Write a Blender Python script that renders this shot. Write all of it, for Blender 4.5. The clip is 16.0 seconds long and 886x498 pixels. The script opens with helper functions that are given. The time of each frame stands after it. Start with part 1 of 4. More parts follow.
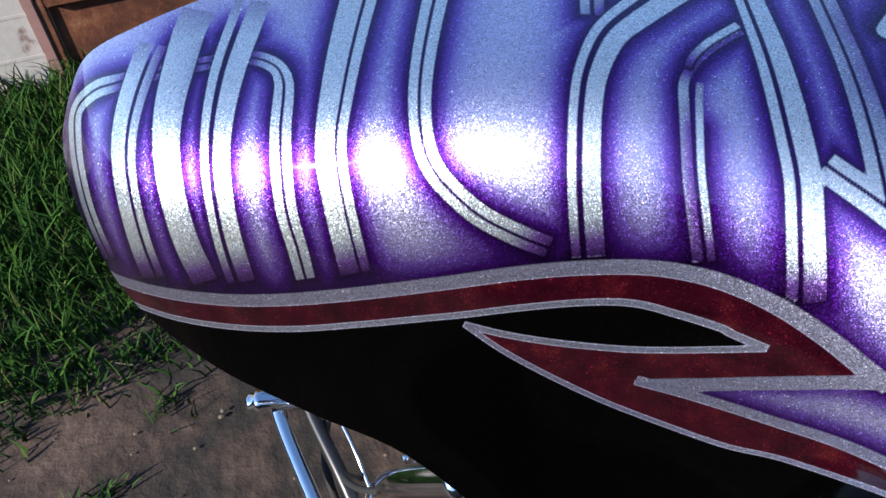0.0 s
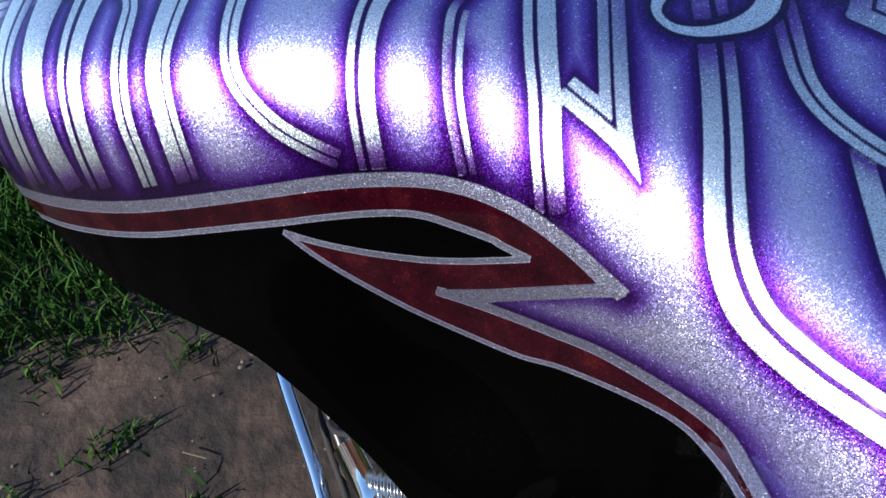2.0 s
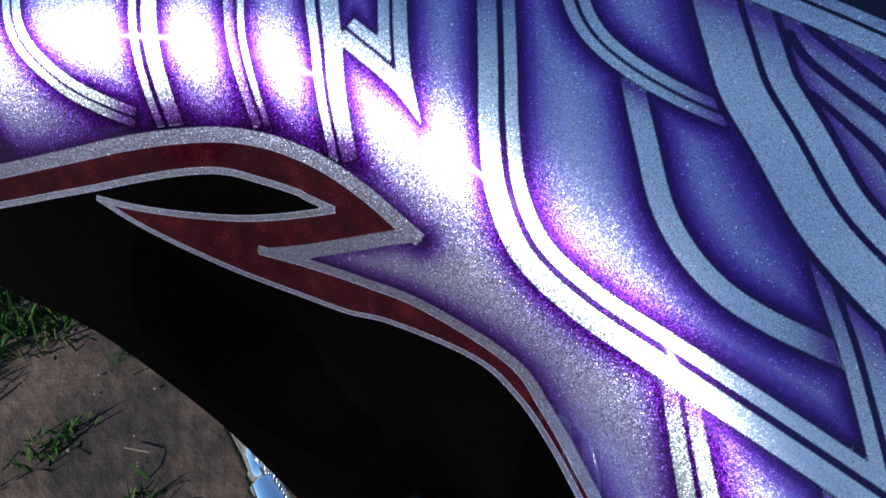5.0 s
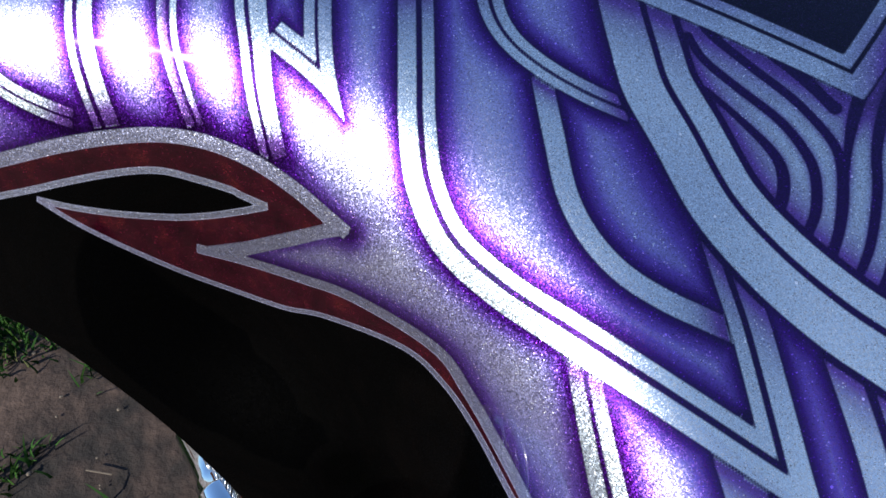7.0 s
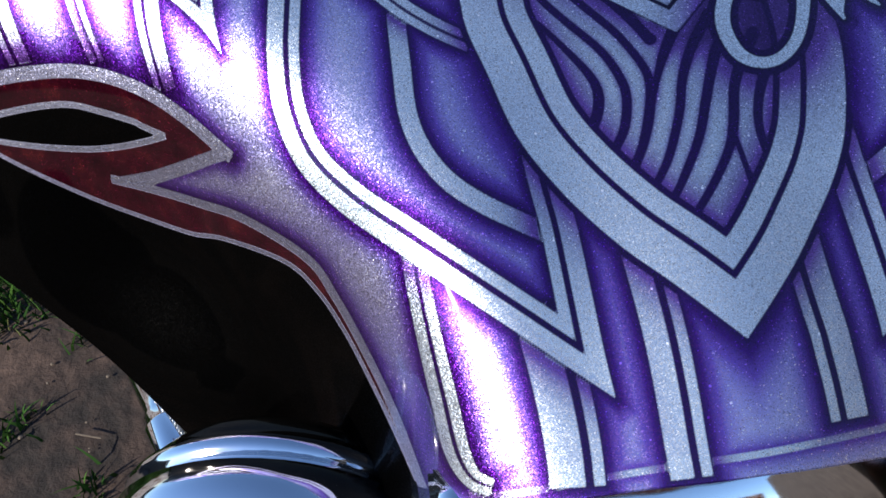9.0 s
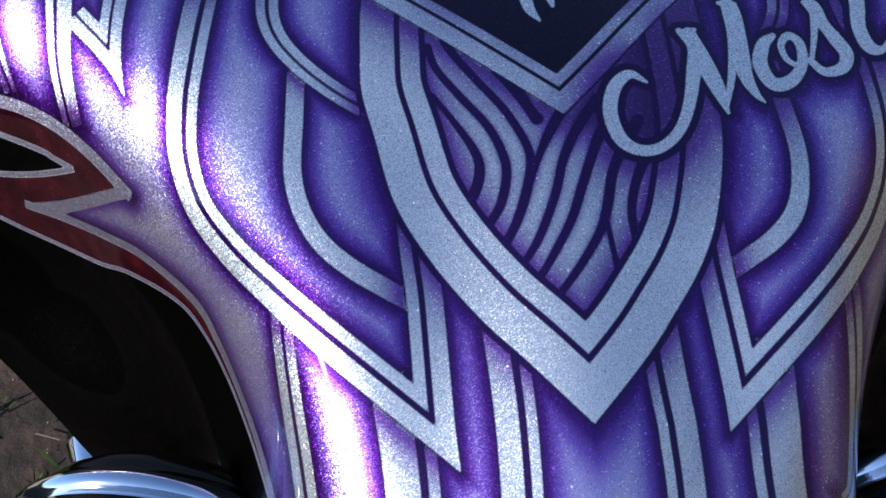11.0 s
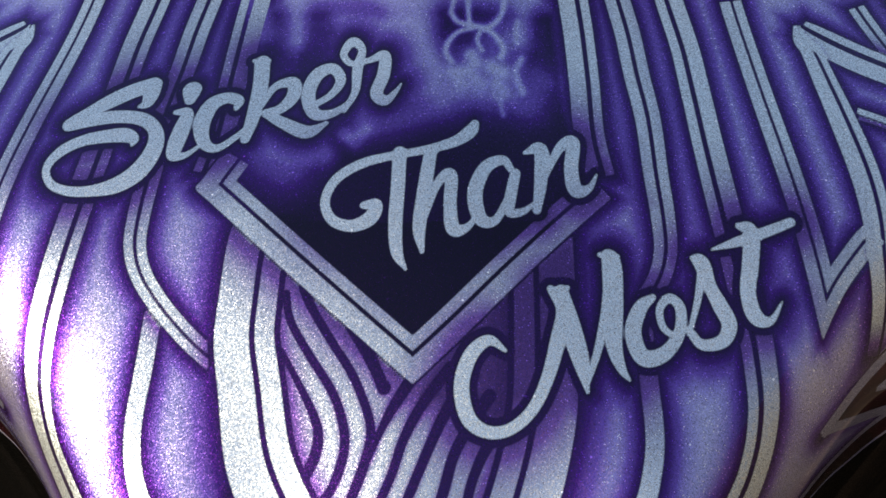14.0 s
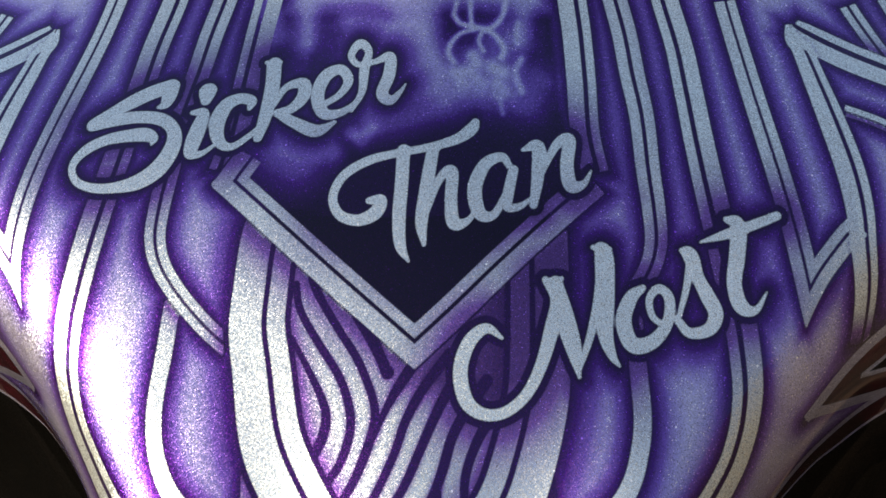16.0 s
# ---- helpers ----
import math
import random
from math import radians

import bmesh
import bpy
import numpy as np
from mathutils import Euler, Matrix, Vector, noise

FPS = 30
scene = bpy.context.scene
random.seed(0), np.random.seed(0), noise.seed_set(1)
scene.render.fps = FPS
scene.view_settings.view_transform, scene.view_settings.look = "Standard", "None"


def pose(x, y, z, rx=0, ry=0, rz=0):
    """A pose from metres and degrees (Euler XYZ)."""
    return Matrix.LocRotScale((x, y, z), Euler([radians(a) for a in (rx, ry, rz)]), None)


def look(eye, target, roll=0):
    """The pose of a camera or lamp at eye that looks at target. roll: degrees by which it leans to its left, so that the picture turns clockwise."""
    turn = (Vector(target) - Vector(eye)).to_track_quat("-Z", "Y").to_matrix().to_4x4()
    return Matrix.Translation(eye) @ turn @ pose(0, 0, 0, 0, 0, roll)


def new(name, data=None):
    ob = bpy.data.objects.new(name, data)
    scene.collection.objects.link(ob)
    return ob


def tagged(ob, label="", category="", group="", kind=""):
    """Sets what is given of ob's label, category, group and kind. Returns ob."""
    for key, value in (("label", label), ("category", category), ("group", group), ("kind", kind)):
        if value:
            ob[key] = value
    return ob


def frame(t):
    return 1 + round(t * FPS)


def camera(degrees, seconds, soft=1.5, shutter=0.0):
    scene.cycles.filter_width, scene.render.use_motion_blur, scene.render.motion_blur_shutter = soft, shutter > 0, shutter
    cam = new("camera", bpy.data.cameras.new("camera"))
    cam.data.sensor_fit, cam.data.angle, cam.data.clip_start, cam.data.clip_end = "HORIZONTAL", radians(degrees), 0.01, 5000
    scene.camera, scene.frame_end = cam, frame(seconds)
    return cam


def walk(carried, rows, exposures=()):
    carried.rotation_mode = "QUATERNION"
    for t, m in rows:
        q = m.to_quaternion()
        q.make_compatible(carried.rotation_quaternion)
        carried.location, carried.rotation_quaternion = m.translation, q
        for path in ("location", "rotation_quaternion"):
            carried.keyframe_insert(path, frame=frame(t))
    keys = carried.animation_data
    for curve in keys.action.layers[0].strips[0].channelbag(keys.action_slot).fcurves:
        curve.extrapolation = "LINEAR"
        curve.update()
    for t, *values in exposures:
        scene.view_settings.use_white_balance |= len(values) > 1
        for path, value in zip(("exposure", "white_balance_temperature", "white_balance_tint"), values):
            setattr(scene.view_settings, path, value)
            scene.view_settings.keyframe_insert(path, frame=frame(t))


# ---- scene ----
cam = camera(60.65, 16.0)
METRES, EYE, TILT, LEAN, TURN = 0.47, 1.42, -38.0, 0.0, 0.0
PATH = [
    (0, (-0.2840, -0.0970, 1.3023), (-0.2389, 0.9755, 0.2545), -4.67),
    (0.5, (-0.2578, -0.1154, 1.3183), (-0.3020, 0.9793, 0.2938), -5.91),
    (1, (-0.2398, -0.1221, 1.3100), (-0.2941, 0.9580, 0.2706), -5.39),
    (1.5, (-0.2171, -0.1272, 1.3018), (-0.2833, 0.9311, 0.2408), -5.71),
    (2, (-0.1968, -0.1366, 1.2984), (-0.2729, 0.9108, 0.2274), -6.73),
    (2.5, (-0.1861, -0.1383, 1.2967), (-0.2608, 0.9082, 0.2247), -7.29),
    (3, (-0.1709, -0.1409, 1.2942), (-0.2597, 0.8986, 0.2165), -8.77),
    (3.5, (-0.1638, -0.1406, 1.2925), (-0.2387, 0.8872, 0.2025), -9.11),
    (4, (-0.1563, -0.1394, 1.2895), (-0.2070, 0.8772, 0.1877), -8.44),
    (4.2, (-0.1538, -0.1380, 1.2879), (-0.1964, 0.8686, 0.1766), -8.14),
    (6.3, (-0.1392, -0.1574, 1.2823), (-0.0984, 0.8893, 0.2086), -5.44),
    (6.5, (-0.1407, -0.1569, 1.2838), (-0.0983, 0.8854, 0.2060), -5.14),
    (7, (-0.1314, -0.1599, 1.2842), (-0.0805, 0.8846, 0.2088), -5.19),
    (7.5, (-0.1243, -0.1691, 1.2887), (-0.0816, 0.8714, 0.2091), -5.74),
    (8, (-0.1154, -0.1762, 1.2890), (-0.0697, 0.8449, 0.1911), -5.84),
    (8.5, (-0.1058, -0.1884, 1.2858), (-0.0571, 0.8321, 0.1875), -5.52),
    (9, (-0.0882, -0.2005, 1.2872), (-0.0498, 0.8184, 0.1870), -5.59),
    (9.2, (-0.0789, -0.2049, 1.2863), (-0.0480, 0.8255, 0.1966), -5.60),
    (11.3, (-0.0405, -0.1922, 1.3049), (-0.0005, 0.8678, 0.2443), -0.00),
    (11.5, (-0.0334, -0.1878, 1.3160), (-0.0071, 0.8809, 0.2637), 0.06),
    (12, (-0.0193, -0.1729, 1.3565), (-0.0081, 0.8755, 0.2839), -0.04),
    (12.5, (-0.0199, -0.1440, 1.3595), (0.0905, 0.8671, 0.2569), 3.02),
    (13, (0.0082, -0.1262, 1.3519), (0.0247, 0.9043, 0.2621), 2.24),
    (13.5, (0.0153, -0.1226, 1.3532), (-0.0361, 0.8820, 0.2404), -0.27),
    (14, (0.0215, -0.1208, 1.3584), (-0.0415, 0.8840, 0.2465), -1.92),
    (14.5, (0.0229, -0.1215, 1.3589), (-0.0453, 0.8609, 0.2275), -2.36),
    (15, (0.0255, -0.1214, 1.3601), (-0.0659, 0.8557, 0.2257), -3.42),
    (15.5, (0.0271, -0.1218, 1.3674), (-0.0736, 0.8647, 0.2419), -3.85),
    (16, (0.0286, -0.1292, 1.3700), (-0.0714, 0.8577, 0.2448), -3.65),
]
EXPOSURES = ((0, 0.82, 6200, 13), (4.2, 0.42, 5850, 10), (6.3, 0.47, 5950, 11), (9.2, 0.52, 6350, 16), (11.3, 0.48, 6350, 17), (12.5, 0.72, 7100, 14), (16, 0.74, 9000, 10))
walk(cam, [(t, look(eye, target, roll)) for t, eye, target, roll in PATH], EXPOSURES)

# ---- light ----
SUN = Vector((-0.7, -0.535, 0.475)).normalized()
world = bpy.data.worlds.new("sky")
scene.world = world
world.use_nodes = True
wn = world.node_tree
sky = wn.nodes.new("ShaderNodeTexSky")
sky.sky_type, sky.sun_disc = "NISHITA", False
sky.dust_density, sky.air_density, sky.ozone_density = 0.2, 1.1, 5.0
sky.sun_elevation = math.asin(SUN.z)
sky.sun_rotation = math.atan2(SUN.x, SUN.y)
wn.links.new(sky.outputs[0], wn.nodes["Background"].inputs[0])
wn.nodes["Background"].inputs[1].default_value = 0.145
sun = new("sun", bpy.data.lights.new("sun", "SUN"))
sun.data.energy, sun.data.angle, sun.data.color = 4.9, radians(0.53), (1.0, 0.91, 0.77)
sun.matrix_world = look(SUN * 20, (0, 0, 0))

# ---- materials ----


def material(name, colour, rough=0.5, metal=0.0, coat=0.0):
    m = bpy.data.materials.new(name)
    m.use_nodes = True
    b = m.node_tree.nodes["Principled BSDF"]
    b.inputs["Base Color"].default_value = (*colour, 1)
    b.inputs["Roughness"].default_value, b.inputs["Metallic"].default_value = rough, metal
    b.inputs["Coat Weight"].default_value, b.inputs["Coat Roughness"].default_value = coat, 0.03
    return m, m.node_tree, b


def node(nt, kind, **values):
    n = nt.nodes.new("ShaderNode" + kind)
    for key, value in values.items():
        if key == "operation":
            n.operation = value
        elif key == "data_type":
            n.data_type = value
        elif key == "blend_type":
            n.blend_type = value
        elif key == "attribute_name":
            n.attribute_name = value
        elif key == "feature":
            n.feature = value
        else:
            n.inputs[key.replace("_", " ")].default_value = value
    return n


def ramp(nt, source, stops):
    n = nt.nodes.new("ShaderNodeValToRGB")
    e = n.color_ramp.elements
    while len(e) < len(stops):
        e.new(0.5)
    for k, (at, c) in zip(e, stops):
        k.position, k.color = at, (*c, 1)
    nt.links.new(source, n.inputs[0])
    return n.outputs[0]


def mix(nt, fac, a, b, how="MIX"):
    n = nt.nodes.new("ShaderNodeMix")
    n.data_type, n.blend_type = "RGBA", how
    for k, s in ((0, fac), (6, a), (7, b)):
        if isinstance(s, bpy.types.NodeSocket):
            nt.links.new(s, n.inputs[k])
        else:
            n.inputs[k].default_value = s if k == 0 else (*s, 1)
    return n.outputs[2]


def noise_out(nt, scale, detail=4, rough=0.55, out="Fac", kind="Object"):
    c = nt.nodes.new("ShaderNodeTexCoord")
    n = node(nt, "TexNoise", Scale=scale, Detail=detail, Roughness=rough)
    nt.links.new(c.outputs[kind], n.inputs["Vector"])
    return n.outputs[out]


def bump(nt, b, height, distance, strength=1.0):
    n = node(nt, "Bump", Distance=distance, Strength=strength)
    nt.links.new(height, n.inputs["Height"])
    nt.links.new(n.outputs[0], b.inputs["Normal"])


def cover(nt, name, soft=0.00025):
    """1 inside a painted shape, 0 outside, from the shape's edge distance kept on the mesh."""
    a = node(nt, "Attribute", attribute_name=name)
    r = node(nt, "MapRange", From_Min=soft, From_Max=-soft)
    nt.links.new(a.outputs["Fac"], r.inputs["Value"])
    return r.outputs[0]


def flake_paint():
    """Candy purple over silver flake, with silver, red and black artwork under one clear coat."""
    m, nt, b = material("flake_paint", (0.2, 0.1, 0.5), 0.39, 0.95, 1.0)
    panel = node(nt, "Attribute", attribute_name="panel").outputs["Fac"]
    ribbon = node(nt, "Attribute", attribute_name="ribbon").outputs["Fac"]
    coord = nt.nodes.new("ShaderNodeTexCoord").outputs["Object"]
    cells = node(nt, "TexVoronoi", Scale=3100.0)
    nt.links.new(coord, cells.inputs["Vector"])
    candy = ramp(nt, panel, [(0.0, (0.008, 0.001, 0.016)), (0.25, (0.06, 0.009, 0.19)), (0.5, (0.175, 0.09, 0.46)), (0.74, (0.38, 0.34, 0.69)), (1.0, (0.6, 0.6, 0.81))])
    silver = ramp(nt, ribbon, [(0.0, (0.03, 0.004, 0.08)), (0.35, (0.19, 0.09, 0.38)), (0.75, (0.46, 0.5, 0.62)), (1.0, (0.7, 0.79, 0.83))])
    mottled = noise_out(nt, 90.0, 5, 0.6)
    red = ramp(nt, mottled, [(0.3, (0.008, 0.0005, 0.002)), (0.55, (0.018, 0.001, 0.0037)), (0.75, (0.04, 0.004, 0.005))])
    c = mix(nt, cover(nt, "red_edge"), candy, red)
    c = mix(nt, cover(nt, "black_edge"), c, (0.0003, 0.0003, 0.0003))
    c = mix(nt, cover(nt, "silver_edge"), c, silver)
    sep = nt.nodes.new("ShaderNodeSeparateColor")
    nt.links.new(cells.outputs["Color"], sep.inputs[0])
    # random tone for each flake; the brightest go above 1 as painted sparkle
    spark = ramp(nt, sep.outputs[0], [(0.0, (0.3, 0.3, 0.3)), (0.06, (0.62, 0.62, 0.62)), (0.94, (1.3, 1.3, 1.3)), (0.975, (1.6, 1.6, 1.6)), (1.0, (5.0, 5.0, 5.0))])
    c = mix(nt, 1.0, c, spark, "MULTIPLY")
    # a few larger flakes get a painted glint: small dots of brighter base colour
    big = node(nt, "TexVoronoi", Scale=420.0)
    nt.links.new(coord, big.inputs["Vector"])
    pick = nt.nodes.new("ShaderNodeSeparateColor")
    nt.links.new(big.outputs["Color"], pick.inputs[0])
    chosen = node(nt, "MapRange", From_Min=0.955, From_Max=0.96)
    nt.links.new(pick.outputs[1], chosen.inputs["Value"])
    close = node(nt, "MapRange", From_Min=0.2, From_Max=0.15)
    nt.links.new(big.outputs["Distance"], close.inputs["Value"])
    painted_glint = node(nt, "Math", operation="MULTIPLY")
    nt.links.new(chosen.outputs[0], painted_glint.inputs[0])
    nt.links.new(close.outputs[0], painted_glint.inputs[1])
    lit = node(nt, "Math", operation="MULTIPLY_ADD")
    nt.links.new(painted_glint.outputs[0], lit.inputs[0])
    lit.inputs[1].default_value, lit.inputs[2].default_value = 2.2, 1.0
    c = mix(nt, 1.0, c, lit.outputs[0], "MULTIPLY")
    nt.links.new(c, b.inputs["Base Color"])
    # each flake lies at its own slight angle under the clear coat
    geo = nt.nodes.new("ShaderNodeNewGeometry")
    off = node(nt, "VectorMath", operation="SUBTRACT")
    off.inputs[1].default_value = (0.5, 0.5, 0.5)
    nt.links.new(cells.outputs["Color"], off.inputs[0])
    small = node(nt, "VectorMath", operation="SCALE", Scale=0.32)
    nt.links.new(off.outputs[0], small.inputs[0])
    add = node(nt, "VectorMath", operation="ADD")
    nt.links.new(geo.outputs["Normal"], add.inputs[0])
    nt.links.new(small.outputs[0], add.inputs[1])
    unit = node(nt, "VectorMath", operation="NORMALIZE")
    nt.links.new(add.outputs[0], unit.inputs[0])
    nt.links.new(unit.outputs[0], b.inputs["Normal"])
    dark = node(nt, "Math", operation="MAXIMUM")
    nt.links.new(cover(nt, "black_edge"), dark.inputs[0])
    nt.links.new(cover(nt, "red_edge"), dark.inputs[1])
    shine = node(nt, "Math", operation="SUBTRACT")
    shine.use_clamp = True
    nt.links.new(dark.outputs[0], shine.inputs[0])
    nt.links.new(cover(nt, "silver_edge"), shine.inputs[1])
    b.inputs["Specular IOR Level"].default_value = 0.01
    b.inputs["Coat IOR"].default_value = 1.45
    b.inputs["Coat Roughness"].default_value = 0.05
    metal = node(nt, "MapRange", To_Min=0.97, To_Max=0.0)
    nt.links.new(shine.outputs[0], metal.inputs["Value"])
    nt.links.new(metal.outputs[0], b.inputs["Metallic"])
    coat = node(nt, "MapRange", To_Min=1.0, To_Max=0.18)
    nt.links.new(cover(nt, "black_edge"), coat.inputs["Value"])
    nt.links.new(coat.outputs[0], b.inputs["Coat Weight"])
    return m


def dirt():
    m, nt, b = material("dirt", (0.2, 0.14, 0.1), 0.95)
    big = noise_out(nt, 4.2, 5, 0.6)
    fine = noise_out(nt, 34.0, 5, 0.6)
    c = ramp(nt, big, [(0.3, (0.013, 0.012, 0.01)), (0.44, (0.022, 0.018, 0.015)), (0.52, (0.046, 0.032, 0.025)), (0.66, (0.09, 0.062, 0.047))])
    f = ramp(nt, fine, [(0.3, (0.55, 0.52, 0.5)), (0.7, (1.25, 1.2, 1.15))])
    nt.links.new(mix(nt, 1.0, c, f, "MULTIPLY"), b.inputs["Base Color"])
    bump(nt, b, fine, 0.02, 0.45)
    return m


def chrome_metal():
    m, nt, b = material("chrome", (0.78, 0.79, 0.8), 0.06, 1.0)
    r = node(nt, "MapRange", To_Min=0.03, To_Max=0.12)
    nt.links.new(noise_out(nt, 40.0), r.inputs["Value"])
    nt.links.new(r.outputs[0], b.inputs["Roughness"])
    return m


def rusty(name, paint, rust_at):
    m, nt, b = material(name, paint, 0.7)
    big = noise_out(nt, 5.0, 5, 0.55)
    fine = noise_out(nt, 30.0, 6, 0.7)
    rust = ramp(nt, fine, [(0.3, (0.07, 0.022, 0.01)), (0.7, (0.2, 0.075, 0.035))])
    worn = ramp(nt, fine, [(0.25, tuple(0.75 * q for q in paint)), (0.75, paint)])
    where = ramp(nt, big, [(rust_at, (0, 0, 0)), (rust_at + 0.06, (1, 1, 1))])
    nt.links.new(mix(nt, where, worn, rust), b.inputs["Base Color"])
    bump(nt, b, fine, 0.0008)
    return m


def sheet_rust():
    """Old sheet iron: dark and orange rust with pale worn patches."""
    m, nt, b = material("rusted_sheet", (0.2, 0.08, 0.04), 0.8)
    big = noise_out(nt, 3.4, 7, 0.66)
    fine = noise_out(nt, 45.0, 6, 0.7)
    c = ramp(nt, big, [(0.36, (0.03, 0.01, 0.006)), (0.46, (0.085, 0.026, 0.012)), (0.54, (0.15, 0.05, 0.022)), (0.6, (0.24, 0.11, 0.055)), (0.66, (0.42, 0.33, 0.26))])
    f = ramp(nt, fine, [(0.3, (0.7, 0.7, 0.7)), (0.7, (1.2, 1.15, 1.1))])
    nt.links.new(mix(nt, 1.0, c, f, "MULTIPLY"), b.inputs["Base Color"])
    bump(nt, b, fine, 0.003)
    return m


def leafy():
    m, nt, b = material("grass", (0.06, 0.13, 0.025), 0.85)
    b.inputs["Specular IOR Level"].default_value = 0.15
    info = nt.nodes.new("ShaderNodeNewGeometry")
    c = ramp(nt, info.outputs["Random Per Island"], [(0.0, (0.012, 0.042, 0.007)), (0.5, (0.022, 0.07, 0.01)), (0.9, (0.04, 0.1, 0.014)), (1.0, (0.085, 0.09, 0.03))])
    nt.links.new(c, b.inputs["Base Color"])
    return m


def braid():
    m, nt, b = material("braided_steel", (0.6, 0.6, 0.58), 0.3, 1.0)
    w = node(nt, "TexWave", Scale=70.0)
    c = nt.nodes.new("ShaderNodeTexCoord")
    nt.links.new(c.outputs["Object"], w.inputs["Vector"])
    bump(nt, b, w.outputs["Fac"], 0.002)
    return m


def weathered_boards():
    """Upright grey-brown boards with grain and dark joints."""
    m, nt, b = material("weathered_boards", (0.07, 0.055, 0.045), 0.85)
    c = nt.nodes.new("ShaderNodeTexCoord")
    squash = node(nt, "Mapping")
    squash.inputs["Scale"].default_value = (14.0, 14.0, 1.2)
    nt.links.new(c.outputs["Object"], squash.inputs["Vector"])
    grain = node(nt, "TexNoise", Scale=3.0, Detail=6.0, Roughness=0.65)
    nt.links.new(squash.outputs[0], grain.inputs["Vector"])
    nt.links.new(ramp(nt, grain.outputs["Fac"], [(0.3, (0.035, 0.028, 0.024)), (0.6, (0.085, 0.07, 0.06)), (0.75, (0.13, 0.11, 0.095))]), b.inputs["Base Color"])
    bump(nt, b, grain.outputs["Fac"], 0.004)
    return m


PAINT = flake_paint()
CHROME = chrome_metal()
DIRT = dirt()
GRASS = leafy()
BLACK_METAL = material("black_metal", (0.012, 0.012, 0.013), 0.35, 0.0, 0.5)[0]
RUBBER = material("black_rubber", (0.015, 0.015, 0.015), 0.8)[0]
AMBER = material("amber_glass", (0.35, 0.07, 0.01), 0.15, 0.0, 1.0)[0]
SLOT = material("slot_brown", (0.03, 0.012, 0.01), 0.6)[0]
GALVANISED = material("galvanised", (0.4, 0.41, 0.42), 0.45, 0.9)[0]
BOARDS = weathered_boards()
STRAW = material("dry_litter", (0.14, 0.115, 0.085), 0.9)[0]
BRAID = braid()
LENS = material("lamp_glass", (0.7, 0.72, 0.74), 0.08, 0.0, 1.0)[0]
WHITE_TIN = rusty("flaking_white_tin", (0.5, 0.48, 0.46), 0.53)
GATE_RUST = sheet_rust()
RUST_TIN = rusty("rusted_tin", (0.3, 0.13, 0.07), 0.35)
POST_PAINT = rusty("faded_pink_post", (0.33, 0.19, 0.17), 0.55)

# ---- helpers for things ----


def part(name, bm, mat, parent=None, label="", smooth=True):
    me = bpy.data.meshes.new(name)
    bmesh.ops.recalc_face_normals(bm, faces=bm.faces)
    bm.to_mesh(me)
    bm.free()
    me.materials.append(mat)
    if smooth:
        me.shade_smooth()
    ob = new(name, me)
    ob.parent = parent
    if label:
        tagged(ob, label)
    return ob


def empty(name, m=None):
    ob = new(name)
    ob.empty_display_size = 0.05
    if m is not None:
        ob.matrix_world = m
    return ob


def lathe(profile, steps=48):
    """A turned shape about the local z axis from (radius, z) pairs."""
    bm = bmesh.new()
    rings = []
    for r, z in profile:
        if r < 1e-6:
            rings.append([bm.verts.new((0, 0, z))])
        else:
            rings.append([bm.verts.new((r * math.cos(6.2831853 * i / steps), r * math.sin(6.2831853 * i / steps), z)) for i in range(steps)])
    for a, b in zip(rings, rings[1:]):
        for i in range(steps):
            j = (i + 1) % steps
            q = [a[i % len(a)], a[j % len(a)], b[j % len(b)], b[i % len(b)]]
            q = [v for k, v in enumerate(q) if v not in q[:k]]
            if len(q) > 2:
                bm.faces.new(q)
    return bm


def box(bm, lo, hi, bevel=0.0):
    made = bmesh.ops.create_cube(bm, size=1.0)["verts"]
    for v in made:
        v.co = Vector([(a + b) / 2 + c * (b - a) for a, b, c in zip(lo, hi, v.co)])
    if bevel:
        bmesh.ops.bevel(bm, geom=list({e for v in made for e in v.link_edges}), offset=bevel, segments=2, affect="EDGES")
    return bm


def tube(points, radius, steps=12):
    """A round bar along a smooth line through the points."""
    pts = [Vector(p) for p in points]
    bm = bmesh.new()
    rings = []
    for i, p in enumerate(pts):
        d = (pts[min(i + 1, len(pts) - 1)] - pts[max(i - 1, 0)]).normalized()
        u = d.orthogonal().normalized() if not rings else (u - d * u.dot(d)).normalized()
        w = d.cross(u)
        rings.append([bm.verts.new(p + radius * (math.cos(6.2831853 * k / steps) * u + math.sin(6.2831853 * k / steps) * w)) for k in range(steps)])
    for a, b in zip(rings, rings[1:]):
        for k in range(steps):
            bm.faces.new((a[k], a[(k + 1) % steps], b[(k + 1) % steps], b[k]))
    bm.faces.new(rings[0])
    bm.faces.new(rings[-1])
    return bm


def smooth_line(points, n=8):
    """Points along a smooth curve through the given ones."""
    p = np.array(points, float)
    if len(p) < 3:
        t = np.linspace(0, 1, n + 1)[:, None]
        return p[0] * (1 - t) + p[1] * t
    q = np.vstack([2 * p[0] - p[1], p, 2 * p[-1] - p[-2]])
    t = np.linspace(0, 1, n, endpoint=False)[:, None]
    out = []
    for a, b, c, d in zip(q, q[1:], q[2:], q[3:]):
        out.append(0.5 * (2 * b + (c - a) * t + (2 * a - 5 * b + 4 * c - d) * t**2 + (3 * b - a - 3 * c + d) * t**3))
    return np.vstack(out + [p[-1:]])


